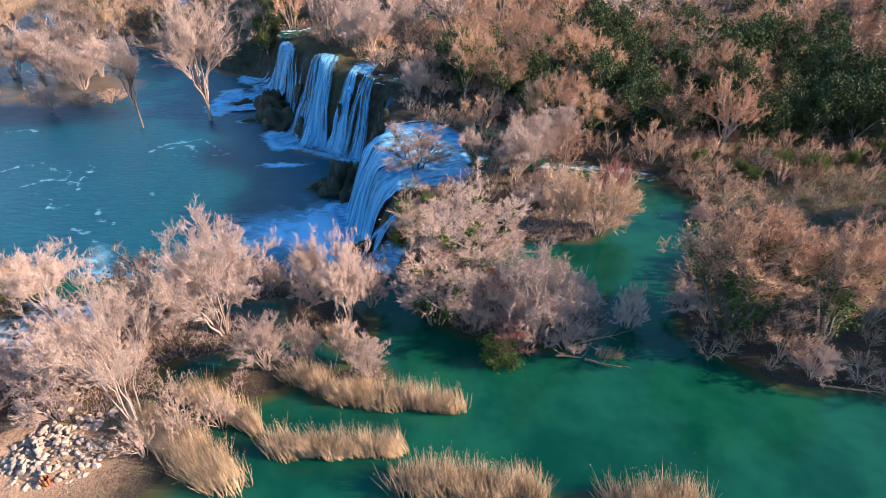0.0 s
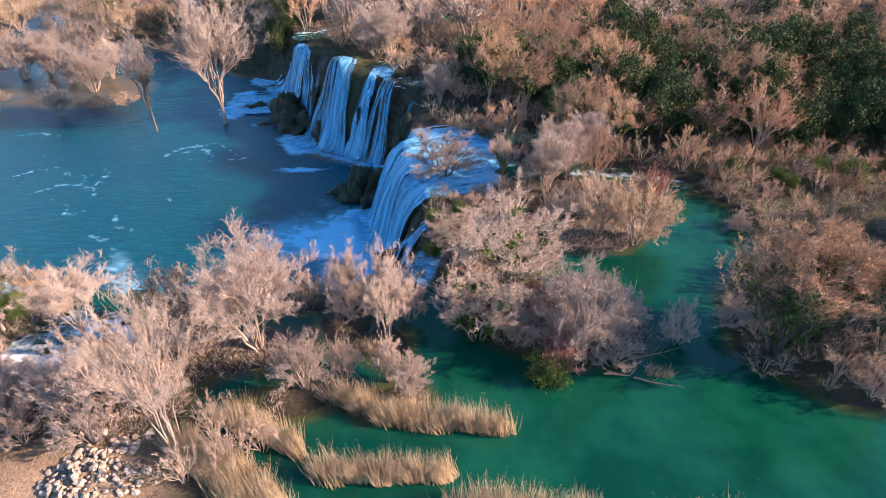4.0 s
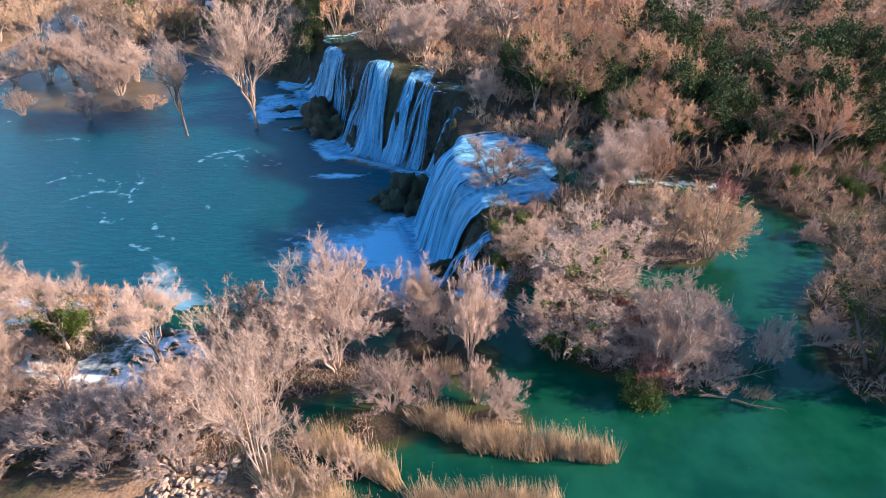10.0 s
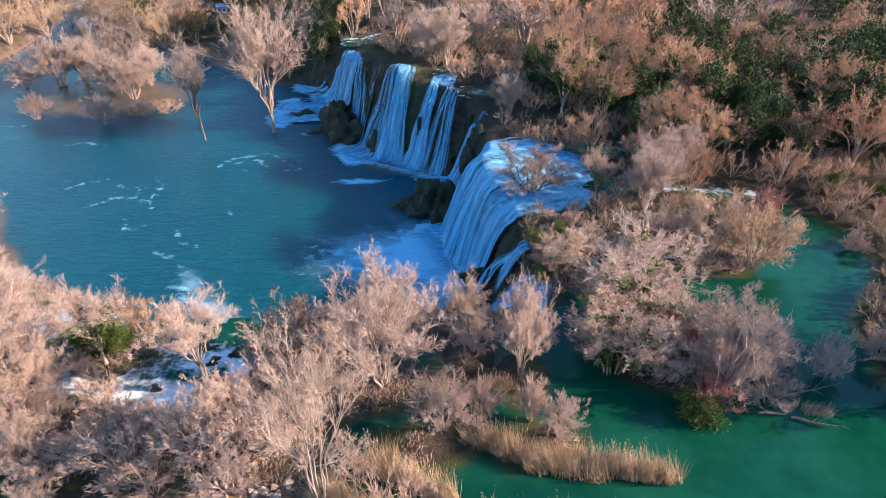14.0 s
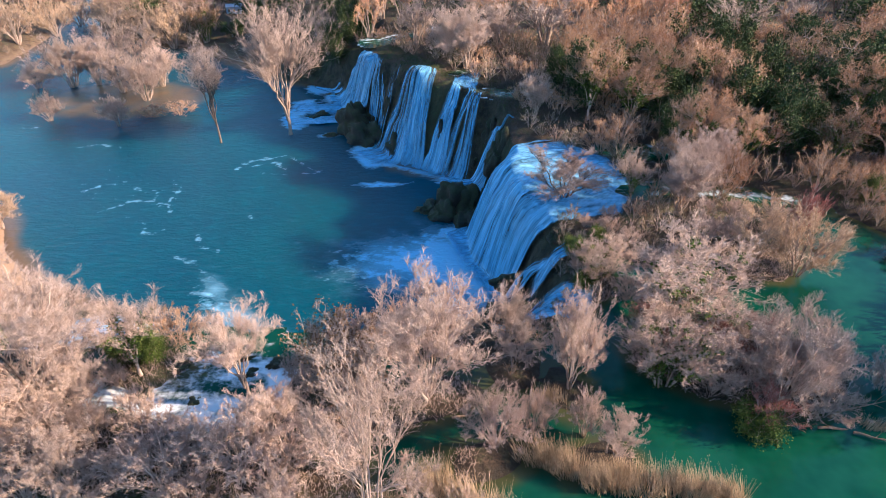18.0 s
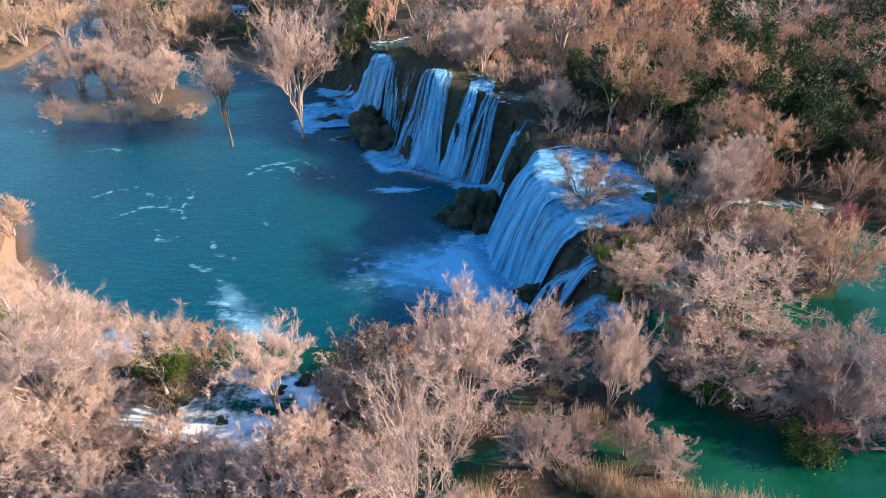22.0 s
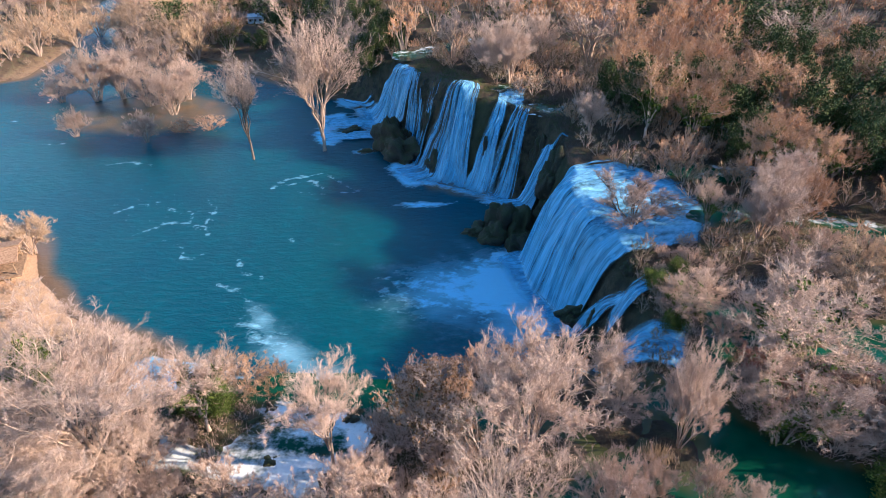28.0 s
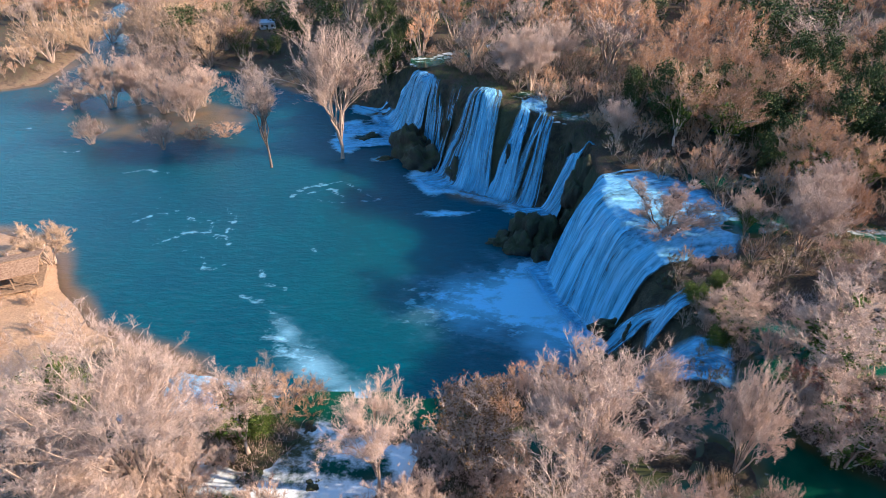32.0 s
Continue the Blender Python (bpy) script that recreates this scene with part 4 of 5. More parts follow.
def evergreen(seed, height, wide, clumps, leaf=LEAF, size=0.15, per=13):
    """A broad leafy tree or bush: trunk, boughs and many small leaf clumps."""
    rng = np.random.default_rng(seed)
    stems = 3
    az = np.arange(stems) * 2.1 + rng.random(stems)
    way = np.stack([np.cos(az) * 0.3, np.sin(az) * 0.3, 0 * az + 1], -1)
    p0 = grow(rng, np.zeros((stems, 3)) - np.array([0, 0, 0.4]), way, np.full(stems, height * 0.85), 7, 0.08, 0.05)
    r0 = np.full(stems, 0.013 * height)
    s1, d1, r1, u1, _ = sprout(rng, p0, r0, 14, 0.08, 1.0, 58, 0.6)
    p1 = grow(rng, s1, d1, wide * 0.5 * (1.1 - 0.6 * u1) * (0.6 + 0.6 * rng.random(len(s1))), 5, 0.14, 0.06)
    s2, d2, r2, u2, _ = sprout(rng, p1, r1, clumps, 0.25, 1.0, 45, 0.6)
    p2 = grow(rng, s2, d2, wide * 0.11 * (0.6 + 0.8 * rng.random(len(s2))), 2, 0.2, 0.1)
    v = [("trunk", fill("trunk", *join(tubes(p0, r0, 6), tubes(p1, np.maximum(r1, 0.03), 4), tubes(p2, np.maximum(r2, 0.015), 3)), BARK_GREY), "")]
    c = np.concatenate([p2[:, 1], p2[:, 2]])
    v.append(("crown", fill("crown", *leaves(rng, c, size, 0.42, per), leaf), ""))
    return v


KINDS = {
    "vase": (bare_tree(11, 13, 10, 12, 10, 7, 12, 4, BARK, low=0.05, lobes=0.34, flare=0.18, fine=0.55, thick=0.62), 12.0),
    "vase2": (bare_tree(12, 13, 9, 8, 9, 7, 11, 4, BARK, low=0.3, ivy=0.8, lobes=0.3, bole=0.15, fine=0.6, thick=0.65), 12.0),
    "dome": (bare_tree(13, 11, 11, 13, 10, 8, 11, 3, BARK, low=0.0, lobes=0.26, fine=0.5, thick=0.7, reach=0.8), 10.0),
    "dome2": (bare_tree(14, 10, 10, 13, 9, 8, 10, 3, BARK_GREY, low=0.0, lobes=0.24, fine=0.52, thick=0.72, reach=0.8), 10.0),
    "ivied": (bare_tree(28, 15, 9, 9, 9, 7, 10, 3, BARK_WARM, low=0.36, ivy=1.5, lobes=0.25, fine=0.6, thick=0.8), 10.0),
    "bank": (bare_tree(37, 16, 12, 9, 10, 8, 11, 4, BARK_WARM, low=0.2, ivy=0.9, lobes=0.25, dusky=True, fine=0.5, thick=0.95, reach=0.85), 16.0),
    "isle": (bare_tree(51, 15, 15, 12, 10, 8, 10, 3, BARK_TAN, low=0.0, lobes=0.3, flare=0.32, fine=0.42, thick=0.95, ivy=0.5, reach=0.8), 15.0),
    "wild": (bare_tree(52, 13, 11, 8, 9, 7, 9, 3, BARK_WARM, low=0.18, bole=0.12, lobes=0.3, fine=0.46, thick=0.95, ivy=0.5, reach=0.8), 13.0),
    "wild_orange": (bare_tree(54, 13, 12, 9, 9, 7, 9, 3, BARK_ORANGE, low=0.15, bole=0.1, lobes=0.26, fine=0.46, thick=0.95, reach=0.8), 13.0),
    "airy": (bare_tree(53, 18, 14, 8, 10, 8, 10, 3, BARK, low=0.36, lobes=0.26, flare=0.12, fine=0.36, thick=0.72, girth=0.42, reach=0.85, stem=BARK), 18.0),
    "great": (bare_tree(61, 19, 14, 15, 12, 10, 13, 4, BARK, low=0.08, lobes=0.22, flare=0.22, fine=0.36, thick=0.62, reach=0.7), 19.0),
    "tall": (bare_tree(15, 30, 20, 9, 11, 8, 8, 3, BARK, thick=1.3, low=0.12, bole=0.12, lobes=0.36, fine=0.42, flare=0.18, girth=0.62, reach=0.85), 24.0),
    "slim": (bare_tree(16, 15, 9, 9, 10, 7, 11, 4, BARK, low=0.06, lobes=0.38, flare=0.12, fine=0.5, thick=0.6, girth=0.6), 14.0),
    "lone": (bare_tree(17, 13, 9, 8, 9, 7, 10, 4, BARK, low=0.46, bole=0.3, lobes=0.26, flare=0.42, reach=0.8, fine=0.55, thick=0.62, girth=0.8), 13.0),
    "scrub": (bare_tree(41, 6, 5, 8, 5, 4, 4, 1, BARK_TAN, thick=0.9, low=0.0, lobes=0.35, fine=0.9, flare=0.3, stem=BARK_TAN), 6.0),
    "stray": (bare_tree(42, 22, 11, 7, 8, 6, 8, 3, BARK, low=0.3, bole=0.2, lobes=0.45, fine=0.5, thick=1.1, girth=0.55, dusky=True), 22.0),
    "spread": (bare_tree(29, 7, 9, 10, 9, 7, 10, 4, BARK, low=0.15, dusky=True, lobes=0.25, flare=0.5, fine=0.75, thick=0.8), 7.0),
    "shrub": (bare_tree(18, 5, 5.5, 9, 8, 6, 8, 3, BARK, thick=0.72, low=0.0, lobes=0.24, fine=0.75, cheap=True, stem=BARK), 5.0),
    "shrub_warm": (bare_tree(19, 5, 5.5, 9, 7, 4, 7, 3, BARK_WARM, thick=0.62, low=0.0, lobes=0.24, fine=0.85, cheap=True), 5.0),
    "shrub_gold": (bare_tree(55, 6, 6, 10, 8, 6, 9, 3, BARK_GOLD, thick=0.66, low=0.0, lobes=0.2, fine=0.7, flare=0.25, reach=0.8, cheap=True), 6.0),
    "shrub_red": (bare_tree(20, 5, 4, 9, 7, 4, 6, 3, BARK_RED, thick=0.65, low=0.0, lobes=0.24, fine=0.9, flare=0.2, cheap=True), 5.0),
    "shrub_low": (bare_tree(34, 4, 5, 8, 6, 3, 5, 1, BARK_OLIVE, thick=1.05, low=0.0, lobes=0.2, fine=1.1, flare=0.4, cheap=True), 4.0),
    "shrub_brown": (bare_tree(35, 4, 5, 8, 6, 3, 5, 1, BARK_WARM, thick=1.05, low=0.0, lobes=0.2, fine=1.1, flare=0.4, cheap=True), 4.0),
    "olive": (bare_tree(21, 9, 8, 9, 7, 6, 8, 3, BARK_GREY, low=0.05, dry=2, fine=0.7, thick=0.7, cheap=True), 9.0),
    "wood_a": (bare_tree(22, 13, 10, 7, 7, 5, 6, 2, BARK_ORANGE, thick=1.5, low=0.25, bole=0.16, lobes=0.28, fine=0.8, cheap=True), 13.0),
    "wood_b": (bare_tree(23, 13, 11, 8, 7, 5, 6, 2, BARK_WARM, thick=1.5, low=0.2, lobes=0.28, fine=0.8, cheap=True), 13.0),
    "wood_c": (bare_tree(24, 12, 11, 8, 7, 5, 6, 2, BARK_GREY, thick=1.5, low=0.2, lobes=0.28, ivy=1.4, fine=0.8, cheap=True), 12.0),
    "wood_d": (bare_tree(25, 13, 11, 8, 7, 5, 6, 2, BARK_WARM, thick=1.5, low=0.15, dry=3, lobes=0.28, ivy=1.4, fine=0.8, cheap=True), 13.0),
    "wood_e": (bare_tree(39, 13, 12, 9, 8, 5, 5, 2, BARK_GOLD, thick=1.7, low=0.0, lobes=0.25, cheap=True), 13.0),
    "far_a": (bare_tree(32, 13, 11, 7, 6, 4, 5, 1, BARK_ORANGE, thick=2.4, low=0.2, lobes=0.28, cheap=True), 13.0),
    "far_b": (bare_tree(33, 13, 11, 7, 6, 4, 5, 1, BARK_GREY, thick=2.4, low=0.2, lobes=0.28, cheap=True), 13.0),
    "far_c": (bare_tree(40, 13, 12, 7, 6, 4, 5, 1, BARK_GOLD, thick=2.4, low=0.05, lobes=0.28, cheap=True), 13.0),
    "green": (evergreen(26, 11, 9, 7, LEAF, 0.19, 13), 11.0),
    "green_far": (evergreen(36, 11, 9, 4, LEAF, 0.26, 5), 11.0),
    "green_bush": (evergreen(27, 5, 5, 6, LEAF_IVY, 0.1, 18), 5.0),
}
LABELS = {
    "vase": "bare pale willow with many ascending stems", "vase2": "bare pale willow with ivy on its stems", "dome": "bare pale rounded tree, dense with fine twigs",
    "dome2": "bare grey rounded tree leaning over the water", "ivied": "bare grey tree draped in green ivy", "bank": "bare russet tree on the bank with ivy low down", "wild": "bare russet tree with dark limbs and some ivy", "wild_orange": "bare tree with orange twigs in the sun", "airy": "tall airy bare tree with slender pale trunks", "isle": "broad bare tan tree with some ivy over the water", "great": "great bare pale willow on the rim", "tall": "tall bare pale tree standing in the pool", "slim": "slender bare tree with one pale trunk",
    "lone": "bare tree with crooked pale trunk beside the cascade", "stray": "bare tree with dark stem standing in the pool", "scrub": "open bare scrub of pale crooked branches", "spread": "wide bare willow with dark stems on the lip", "shrub": "low bare shrub of pale feathery twigs", "shrub_warm": "low bare shrub of russet twigs", "shrub_gold": "dense rounded bare shrub of golden twigs", "shrub_red": "low bare shrub of reddish twigs",
    "shrub_low": "small bare shrub of olive-brown twigs", "shrub_brown": "small bare shrub of brown twigs", "olive": "half bare bush with withered olive leaves", "wood_a": "bare russet woodland tree", "wood_b": "bare russet woodland tree with spreading crown", "wood_c": "bare grey woodland tree",
    "wood_d": "woodland tree with some withered leaves", "wood_e": "bare pale tree on the far bank", "far_a": "distant bare russet woodland tree", "far_c": "distant bare golden tree", "far_b": "distant bare grey woodland tree", "green": "dark green leafy evergreen tree", "green_far": "distant dark evergreen tree", "green_bush": "yellow-green leafy bush at the water",
}
MASTER = {}
SPAN = {}
for key, (made, size) in KINDS.items():
    co = np.zeros(len(made[1][1].vertices) * 3, np.float32)
    made[1][1].vertices.foreach_get("co", co)
    co = co.reshape(-1, 3)
    SPAN[key] = (float(np.percentile(co[:, 2], 99.7)), float(np.percentile(np.hypot(co[:, 0], co[:, 1]), 95)) * 2)


def plant(kind, x, y, tall, broad, z=None, lean=(0.0, 0.0)):
    """One tree or shrub of a kind, tall metres high and broad metres across, on the ground at x, y."""
    made, size = KINDS[kind]
    rng = random.Random(round(x * 13.7 + y * 7.3, 1))
    up, across = tall / SPAN[kind][0], broad / SPAN[kind][1]
    zz = ground_at(x, y) if z is None else z
    m = pose(x, y, zz, lean[0], lean[1], 0) @ Matrix.Diagonal((across, across, up, 1)) @ pose(0, 0, 0, 0, 0, rng.uniform(0, 360))
    shrubby = kind.startswith("shrub") or kind in ("green_bush", "olive", "scrub")
    if kind not in MASTER:
        ob = thing("shrub" if shrubby else "tree", LABELS[kind], "shrub" if shrubby else "tree", "shrubs by the water" if shrubby else "trees round the falls")
        for name, me, label in made:
            part(name, me, ob, label)
        MASTER[kind] = ob
        ob.matrix_basis = m
        return ob
    ob = MASTER[kind].copy()
    scene.collection.objects.link(ob)
    ob.matrix_basis = m
    for c in MASTER[kind].children:
        d = c.copy()
        scene.collection.objects.link(d)
        d.parent = ob
    return ob


# trees on the rim in front of the pool: kind, x, y, height, width
for row in [("dome", -24.2, 49.5, 15, 11.5), ("airy", -28.2, 36.4, 18.5, 12.5), ("shrub", -32.5, 41.5, 6, 6.5), ("scrub", -23.2, 34.6, 6.5, 4.5), ("scrub", -20.8, 36.8, 6, 4.5), ("scrub", -25.6, 38.4, 5.5, 4.5), ("scrub", -26.4, 33.2, 4.5, 4), ("dome", -18.2, 43.8, 7, 6.4), ("dome", -14.4, 45.6, 6.4, 3.8), ("slim", -15.7, 57, 8.5, 4), ("dome", -15, 54.4, 5, 6), ("dome", -10.4, 50.6, 12.5, 5.6), ("dome", -8.6, 54.6, 7.5, 5), ("dome", -10, 45.2, 6.8, 3.4), ("dome", -7.6, 43, 5.2, 4),
            ("lone", -41.2, 48, 12.2, 7.6), ("vase2", -53.4, 52.3, 10.6, 7.5), ("great", -60.8, 48.2, 18.6, 16.4), ("shrub", -56.3, 41.8, 7.5, 7), ("shrub", -39.7, 40.8, 7.5, 7.4), ("olive", -33.6, 51, 9.8, 7),
            ("dome", -70.4, 48, 12.8, 9.5), ("shrub", -47, 42.4, 4.8, 6.5), ("shrub_warm", -51.6, 57.6, 5.5, 6), ("shrub_warm", -49, 59.2, 4.5, 5), ("shrub_warm", -54, 58.6, 5, 5)]:
    plant(*row)
# on the islands above the falls
for row in [("isle", 3, 59.5, 13.6, 16.5), ("isle", -0.6, 51.6, 11, 10.5), ("dome2", 10.3, 49.4, 11.6, 11.5), ("shrub", 13.5, 47.6, 5, 6), ("green_bush", 5.6, 45.8, 4.8, 5), ("shrub_red", 7.6, 46.6, 5.5, 5), ("isle", -4.2, 69, 6, 7.5), ("dome", -0.6, 72.4, 5, 6.5), ("green_bush", -5.6, 67, 3.2, 3),
            ("shrub_gold", 16.9, 71.8, 9, 7.5), ("shrub_gold", 21.8, 70.2, 9.6, 9.5), ("shrub_red", 24.5, 76, 9, 4.5), ("spread", -4.4, 89.6, 6.8, 13), ("vase2", 4.9, 86.9, 8.5, 5), ("vase", 11.3, 84, 10, 9), ("vase", 15.5, 89.5, 10, 8), ("vase", 20.5, 94.5, 9.5, 8), ("shrub_warm", 14.5, 97.6, 8, 7.5), ("shrub_warm", 4.4, 104.6, 6.5, 7)]:
    plant(*row)
# behind the lip, and in the pool
for row in [("wild", 18.2, 99.8, 12, 9), ("wild", 25.4, 97.3, 11, 7), ("wild", 11.4, 112.6, 12.6, 10.8), ("wild", 4.6, 116.4, 14.8, 11), ("vase", -5.2, 118, 8.6, 7), ("shrub_warm", 7.5, 104, 8, 9), ("wild", 27.6, 106, 9, 8), ("wild", 29.8, 100.6, 8.6, 7), ("wild_orange", 14.6, 148, 13, 17), ("wild_orange", 6, 140, 12, 11),
            ("dome", -21.5, 152.5, 11, 11), ("vase", -17.4, 146, 14, 13), ("dome", -9.4, 160, 12, 11), ("tall", -60.5, 147, 36, 23), ("stray", -76.2, 142, 25, 12)]:
    plant(*row, *([-0.6] if row[0] in ("tall", "stray") else []))
# the wooded shoal and the bank beyond
for row in [("dome", -124.4, 155.7, 8, 7), ("dome", -105.2, 152.2, 8.6, 7.5), ("dome", -132, 182, 16, 15), ("dome2", -142, 181, 9, 10), ("dome", -115.4, 177.6, 14, 14), ("vase", -125.5, 184, 15, 12), ("dome", -105.8, 171, 13, 13),
            ("vase", -106, 183, 12, 12), ("shrub_warm", -92.5, 160, 4.5, 9), ("shrub_warm", -99, 158.5, 4, 7), ("dome2", -130, 204, 17, 16), ("dome2", -118, 199, 15, 14)]:
    plant(*row, max(-0.5, ground_at(row[1], row[2])))
for row in [("wood_e", -172, 223, 18, 17), ("wood_e", -168, 240, 14, 14), ("wood_e", -168, 257, 14, 14), ("wood_e", -146, 243, 18, 17), ("wood_e", -129, 230, 17, 18), ("wood_e", -117.6, 223, 17, 16), ("wood_d", -107, 226, 15, 13),
            ("wood_e", -137, 254, 17, 16), ("wood_e", -121, 243, 16, 15), ("green", -96, 226, 6.5, 9), ("green", -89, 232, 9, 9), ("green", -114, 252, 8, 8), ("wood_e", -176, 214, 9, 9)]:
    plant(*row)
# on the east bank
for row in [("bank", 31, 49, 16.8, 13), ("ivied", 39.8, 46.2, 16.5, 9.5), ("bank", 36, 51.5, 14.5, 9), ("olive", 35.4, 45.4, 6, 5.5), ("shrub", 20.9, 51, 7.5, 4), ("wild_orange", 49, 96.2, 14, 11.5), ("shrub_warm", 35, 91, 7.7, 7.6), ("shrub_warm", 20.4, 90, 8.9, 7.5),
            ("green_bush", -73.5, 57, 8, 7), ("dome2", 48, 51, 12, 9), ("shrub_gold", -104.6, 102.6, 8, 9)]:
    plant(*row)


for row in [("dome2", 4, 67, 5.5, 7.5), ("shrub", -0.5, 65.5, 4, 5), ("shrub", 8.4, 64.5, 4.5, 5)]:
    plant(*row, 13.3)
# grey bushes that overhang the channel
for row in [("dome2", 28, 53.5, 4, 5), ("shrub_low", 31, 59.5, 3, 4.5), ("shrub_low", 37.5, 66, 3, 4.5), ("shrub_low", 40.5, 71, 3.2, 5), ("dome2", 37.5, 74.5, 4.4, 4), ("shrub_low", 43, 77, 3, 5), ("shrub_low", 41, 83, 3, 5), ("shrub_low", 28.5, 46.5, 2.6, 4),
            ("dome2", 37.5, 42.8, 4.5, 5.5), ("shrub_low", 42, 42.2, 3, 5)]:
    plant(*row)


# ---- woods ----
def inside(x, y, ring):
    return to_edge(np.array([float(x)]), np.array([float(y)]), np.array(ring, float))[0][0] < 0


PLANTED = []


def wood(ring, gap, kinds, tall, seed, most):
    """Trees scattered over a stretch of dry ground, no two nearer than gap."""
    rng = random.Random(seed)
    xs, ys = [p[0] for p in ring], [p[1] for p in ring]
    count = 0
    for _ in range(most * 14):
        x, y = rng.uniform(min(xs), max(xs)), rng.uniform(min(ys), max(ys))
        if count >= most or not inside(x, y, ring) or any((x - a) ** 2 + (y - b) ** 2 < gap * gap for a, b in PLANTED):
            continue
        z, wet, d = (float(q[0]) for q in lie(np.array([x]), np.array([y])))
        if wet > -0.3 or d < 2 or z < 0.6:
            continue
        PLANTED.append((x, y))
        count += 1
        h = rng.uniform(*tall)
        plant(rng.choice(kinds), x, y, h, h * rng.uniform(0.75, 1.1), z - 0.1)


def merged(name, label, spots, kinds):
    """Far woods that nobody could count: trees of some kinds joined into one object."""
    pieces = {}
    for k, (x, y, z, tall, broad, turn) in enumerate(spots):
        key = kinds[k % len(kinds)]
        made, across = KINDS[key][0], tall * broad / SPAN[key][1]
        m = np.array(pose(x, y, z, 0, 0, turn) @ Matrix.Diagonal((across, across, tall / SPAN[key][0], 1)))
        for _, me, _ in made:
            if me.name not in RAW:
                co, li, st = np.zeros(len(me.vertices) * 3, np.float32), np.zeros(len(me.loops), np.int32), np.zeros(len(me.polygons), np.int32)
                me.vertices.foreach_get("co", co), me.loops.foreach_get("vertex_index", li), me.polygons.foreach_get("loop_total", st)
                at = np.concatenate([[0], np.cumsum(st)[:-1]])
                tri, quad = st == 3, st == 4
                RAW[me.name] = (co.reshape(-1, 3), [g for g in (li[at[tri][:, None] + np.arange(3)], li[at[quad][:, None] + np.arange(4)]) if len(g)])
            co, faces = RAW[me.name]
            pieces.setdefault(me.materials[0].name, []).append((co @ m[:3, :3].T + m[:3, 3], faces))
    for mat, bits in pieces.items():
        tagged(new(name, fill(name, *join(*bits), bpy.data.materials[mat])), label, "woodland", kind="stuff")


RAW = {}


def spots(ring, gap, tall, seed, most):
    rng = np.random.default_rng(seed)
    ring = np.array(ring, float)
    n = most * 12
    x, y = rng.uniform(ring[:, 0].min(), ring[:, 0].max(), n), rng.uniform(ring[:, 1].min(), ring[:, 1].max(), n)
    z, wet, d = lie(x, y)
    ok = (to_edge(x, y, ring)[0] < 0) & (wet < -0.3) & (d > 2) & (z > 0.6)
    out = []
    for a, b, c in zip(x[ok], y[ok], z[ok]):
        if len(out) < most and all((a - p) ** 2 + (b - q) ** 2 > gap * gap for p, q in PLANTED):
            PLANTED.append((a, b))
            out.append((a, b, c - 0.1, rng.uniform(*tall), rng.uniform(0.8, 1.15), rng.uniform(0, 360)))
    return out


PLANTED += [(-106, 256), (-104, 250), (-101.5, 243), (-99, 236), (-108.5, 263.5), (-108.5, 258), (-108, 252), (-104, 263), (-113, 263)]
PLANTED += [(o.matrix_basis.translation.x, o.matrix_basis.translation.y) for o in scene.objects if o.parent is None and o.name.split(".")[0] in ("tree", "shrub")]
# evergreens in the middle of the wood
wood([(14, 108), (30, 98), (58, 98), (84, 104), (90, 124), (60, 142), (16, 140), (3, 124)], 4.7, ["green", "green", "wild_orange", "green", "wood_d", "green", "wild"], (8, 13.5), 1, 96)
wood([(-60, 176), (-48, 176), (-40, 190), (-60, 205)], 6, ["green", "wood_c"], (9, 13), 2, 8)
wood([(28, 100), (60, 100), (120, 104), (120, 150), (50, 150), (8, 150), (-4, 132), (12, 112)], 6.2, ["wood_a", "wood_b", "wood_d", "wood_b", "wood_d", "green"], (9, 14), 3, 95)
wood([(64, 46), (110, 0), (130, 66), (90, 66), (70, 62)], 6.5, ["far_b", "wood_c", "far_a"], (10, 14), 4, 60)
merged("far_wood", "far bare woodland on the plateau, russet in the sun", spots([(-50, 180), (-14, 146), (120, 148), (190, 200), (190, 330), (-120, 330), (-105, 240), (-70, 205)], 7.8, (11, 16), 5, 310), ["far_a", "green_far", "far_a", "far_b", "far_a", "green_far", "far_a"])
merged("far_wood", "far bare trees beyond the meadow", spots([(-270, 272), (-192, 264), (-198, 330), (-320, 345)], 7, (8, 14), 6, 50), ["far_a", "far_c", "far_b"])
merged("far_wood", "far bare trees behind the pool", spots([(-164, 258), (-120, 228), (-96, 216), (-84, 240), (-100, 330), (-184, 330)], 7, (11, 16), 7, 80), ["far_c", "far_a", "far_b", "far_c", "green_far"])
wood([(62, 97), (120, 97), (126, 120), (70, 114)], 5.0, ["wood_b", "wood_d", "green", "wood_a"], (8, 12), 22, 26)
# shrubs along the banks
merged("thicket", "brown bare shrubs along the far bank", spots([(-260, 208), (-178, 201), (-170, 206), (-172, 240), (-196, 296), (-206, 296), (-184, 236), (-190, 214)], 3.4, (2.5, 5.5), 23, 45), ["shrub_brown", "shrub_low", "shrub_brown"])
wood([(-130, 84), (-98, 72), (-88, 80), (-112, 108), (-126, 110)], 3.5, ["shrub_warm", "shrub_brown", "shrub"], (2, 4.5), 24, 14)
wood([(-7.5, 70), (2, 70), (2, 83.5), (-6.5, 82.5)], 1.6, ["shrub", "shrub", "green_bush", "shrub_low"], (1.8, 3.6), 21, 22)
wood([(-59, 50), (-52.5, 50.5), (-51.5, 57), (-59, 57)], 1.5, ["shrub", "shrub", "green_bush"], (2, 4), 19, 12)
